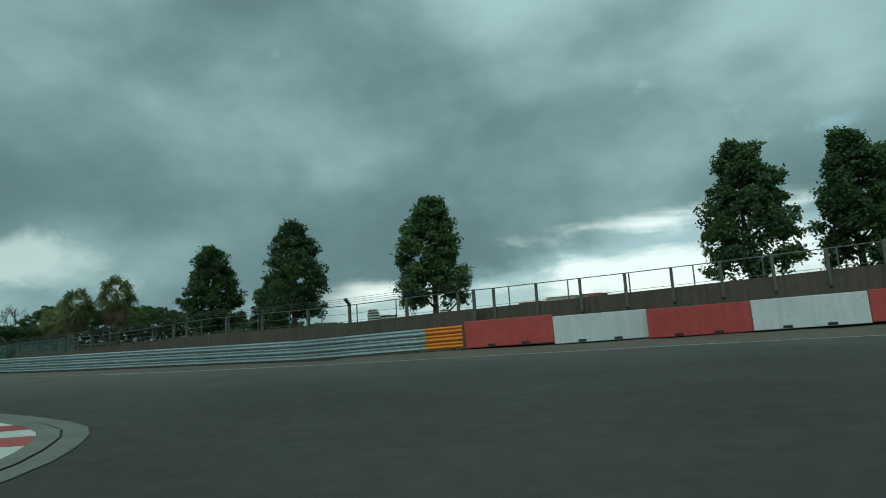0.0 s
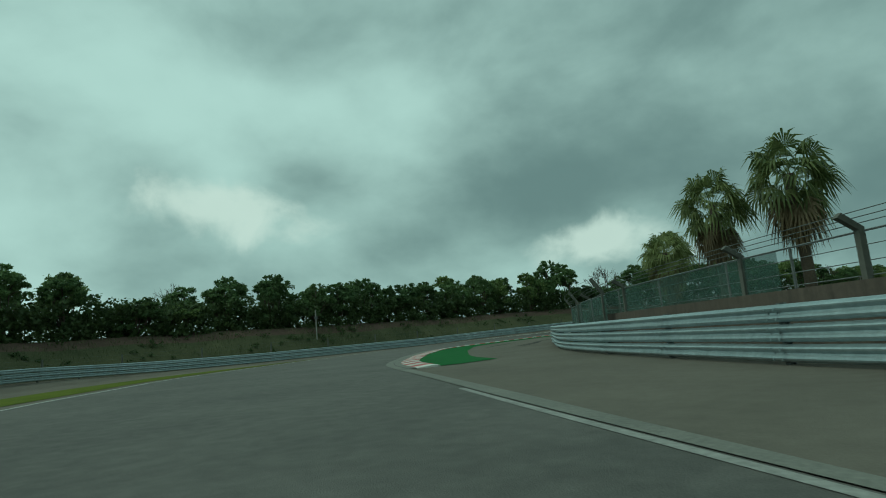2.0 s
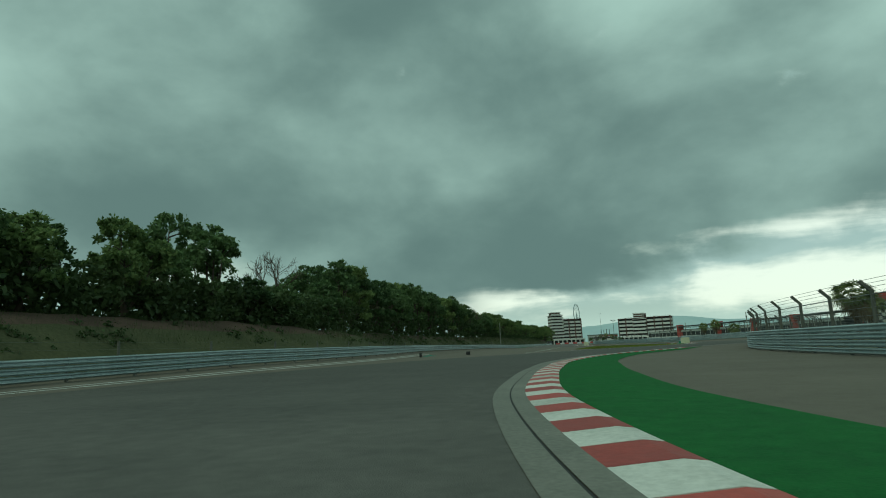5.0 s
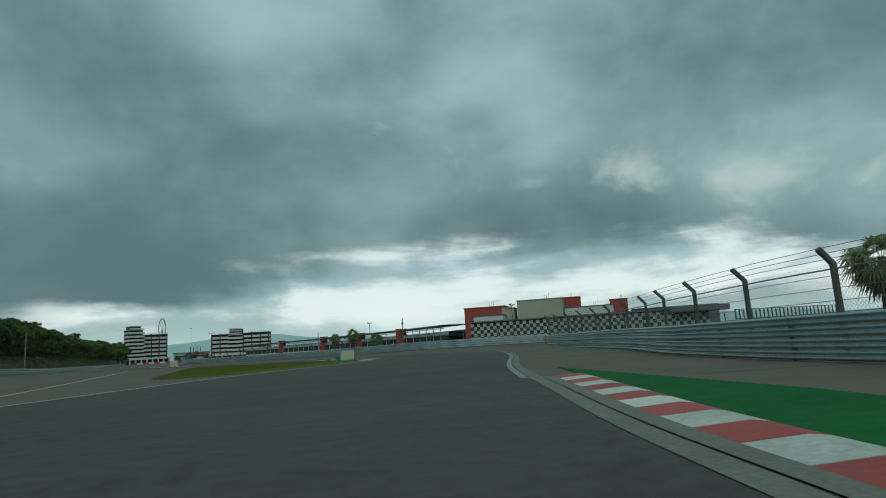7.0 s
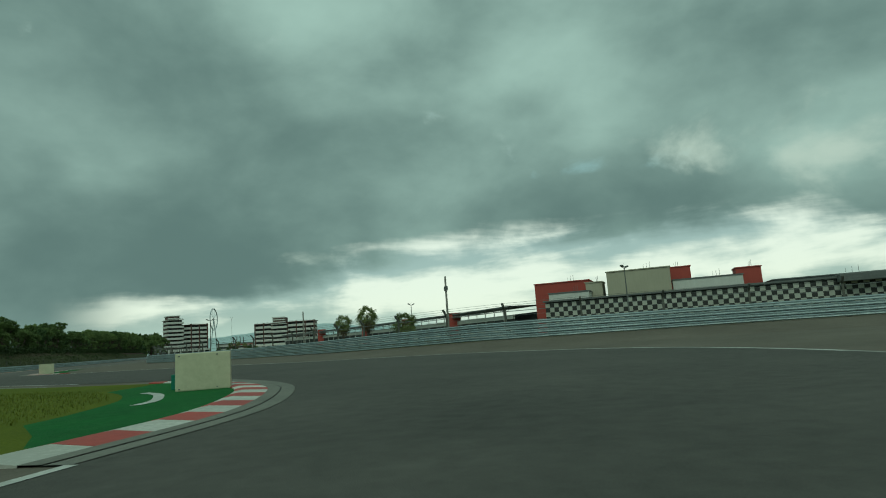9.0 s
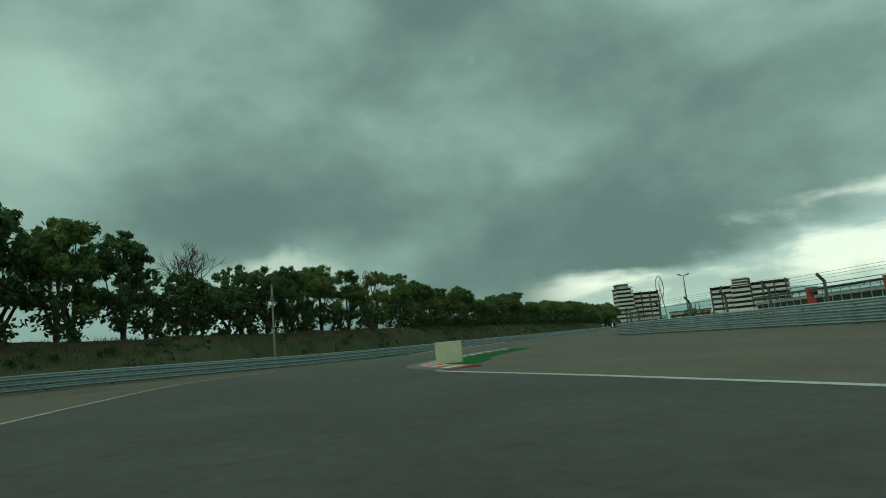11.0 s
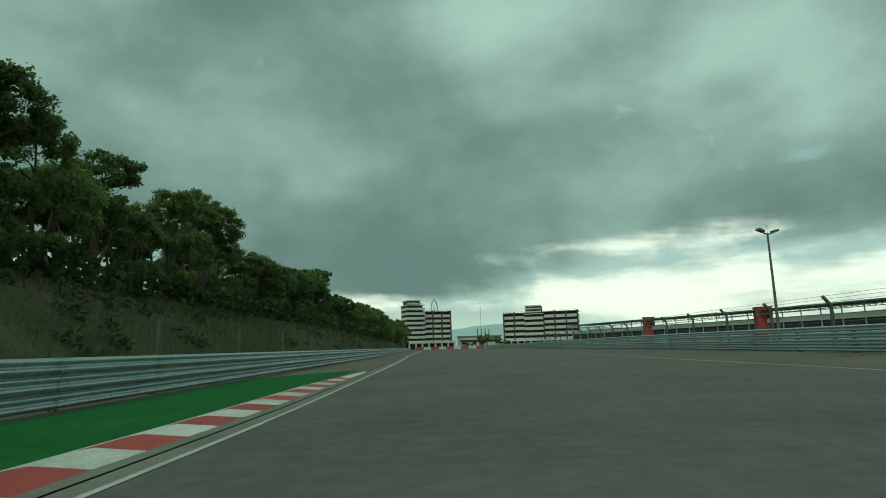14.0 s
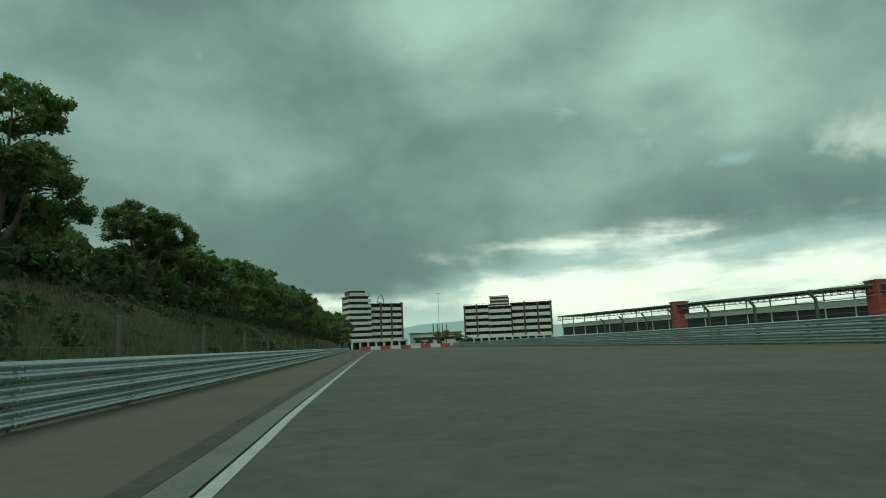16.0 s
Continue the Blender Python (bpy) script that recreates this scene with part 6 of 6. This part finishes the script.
def scrub():
    """Rough grass on the bank and short grass on the island."""
    rng = np.random.default_rng(8)

    def blades(name, spots, height, width, label, material=None):
        n = len(spots)
        a = rng.uniform(0, math.tau, n)
        h = height * rng.uniform(0.5, 1.3, n)
        side = np.stack([np.cos(a), np.sin(a), 0 * a], 1) * width
        lean = np.stack([rng.normal(0, 0.3, n), rng.normal(0, 0.3, n), np.ones(n)], 1) * h[:, None]
        tri = np.stack([spots - side, spots + side, spots + lean], 1).reshape(-1, 3)
        me = bpy.data.meshes.new(name)
        me.from_pydata(tri.tolist(), [], [(3 * i, 3 * i + 1, 3 * i + 2) for i in range(n)])
        tagged(mesh_part(name, me, material or BLADE), label, "grass", kind="stuff")

    edge = curve_through(ISLAND + ISLAND[:1], 2.0)
    lawn = []
    near = between(LE, nearest(LE, 24, -186), nearest(LE, 20, -138))[::2]
    while len(lawn) < 26000:
        x, y = rng.uniform(15, 35), rng.uniform(-189, -140)
        inside = False
        for a, b in zip(edge, edge[1:]):
            if (a.y > y) != (b.y > y) and x < a.x + (y - a.y) / (b.y - a.y) * (b.x - a.x):
                inside = not inside
        if inside and min((q.x - x) ** 2 + (q.y - y) ** 2 for q in near) > 17.6:
            lawn.append((x, y, 0.0))
    blades("lawn_grass", np.array(lawn), 0.07, 0.012, "short yellowish grass blades on the island", SHORTGRASS)
    bank = []
    prof_u = np.array([0.7, 1.4, 2.4, 3.6, 4.8, 6.0, 7.4])
    prof_z = np.array([-0.05, 0.2, 1.0, 2.0, 2.8, 3.3, 3.65])
    for p, h in stations(BANK, 0.5):
        if p.y > 120:
            continue
        for _ in range(110 if p.y > -110 else 60):
            u = rng.uniform(1.0, 7.0)
            q = p + Vector((-math.sin(h), math.cos(h), 0)) * u + Vector((math.cos(h), math.sin(h), 0)) * rng.uniform(-0.3, 0.3)
            if noise.noise((q.x * 0.35, q.y * 0.35, 4.0)) < -0.45 + 0.11 * (u - 3.5):
                continue
            bank.append((q.x, q.y, float(np.interp(u, prof_u, prof_z)) - 0.05))
    weeds = []
    for p, h in stations(BANK, 0.9):
        if p.y > 110:
            continue
        for _ in range(3):
            u = rng.uniform(1.2, 6.2)
            q = p + Vector((-math.sin(h), math.cos(h), 0)) * u + Vector((math.cos(h), math.sin(h), 0)) * rng.uniform(-0.5, 0.5)
            if noise.noise((q.x * 0.22, q.y * 0.22, 9.0)) > 0.02:
                weeds.append(np.array((q.x, q.y, float(np.interp(u, prof_u, prof_z)) + 0.15)))
    me = leaves_mesh(rng, weeds, [rng.uniform(0.25, 0.55) for _ in weeds], 36, 0.11, "weeds")
    tagged(mesh_part("weeds", me, BUSHLEAF), "low dark green weeds on the bank", "weeds", kind="stuff")
    blades("rough_grass", np.array(bank), 0.42, 0.022, "rough dry grass and weeds covering the bank")


scrub()
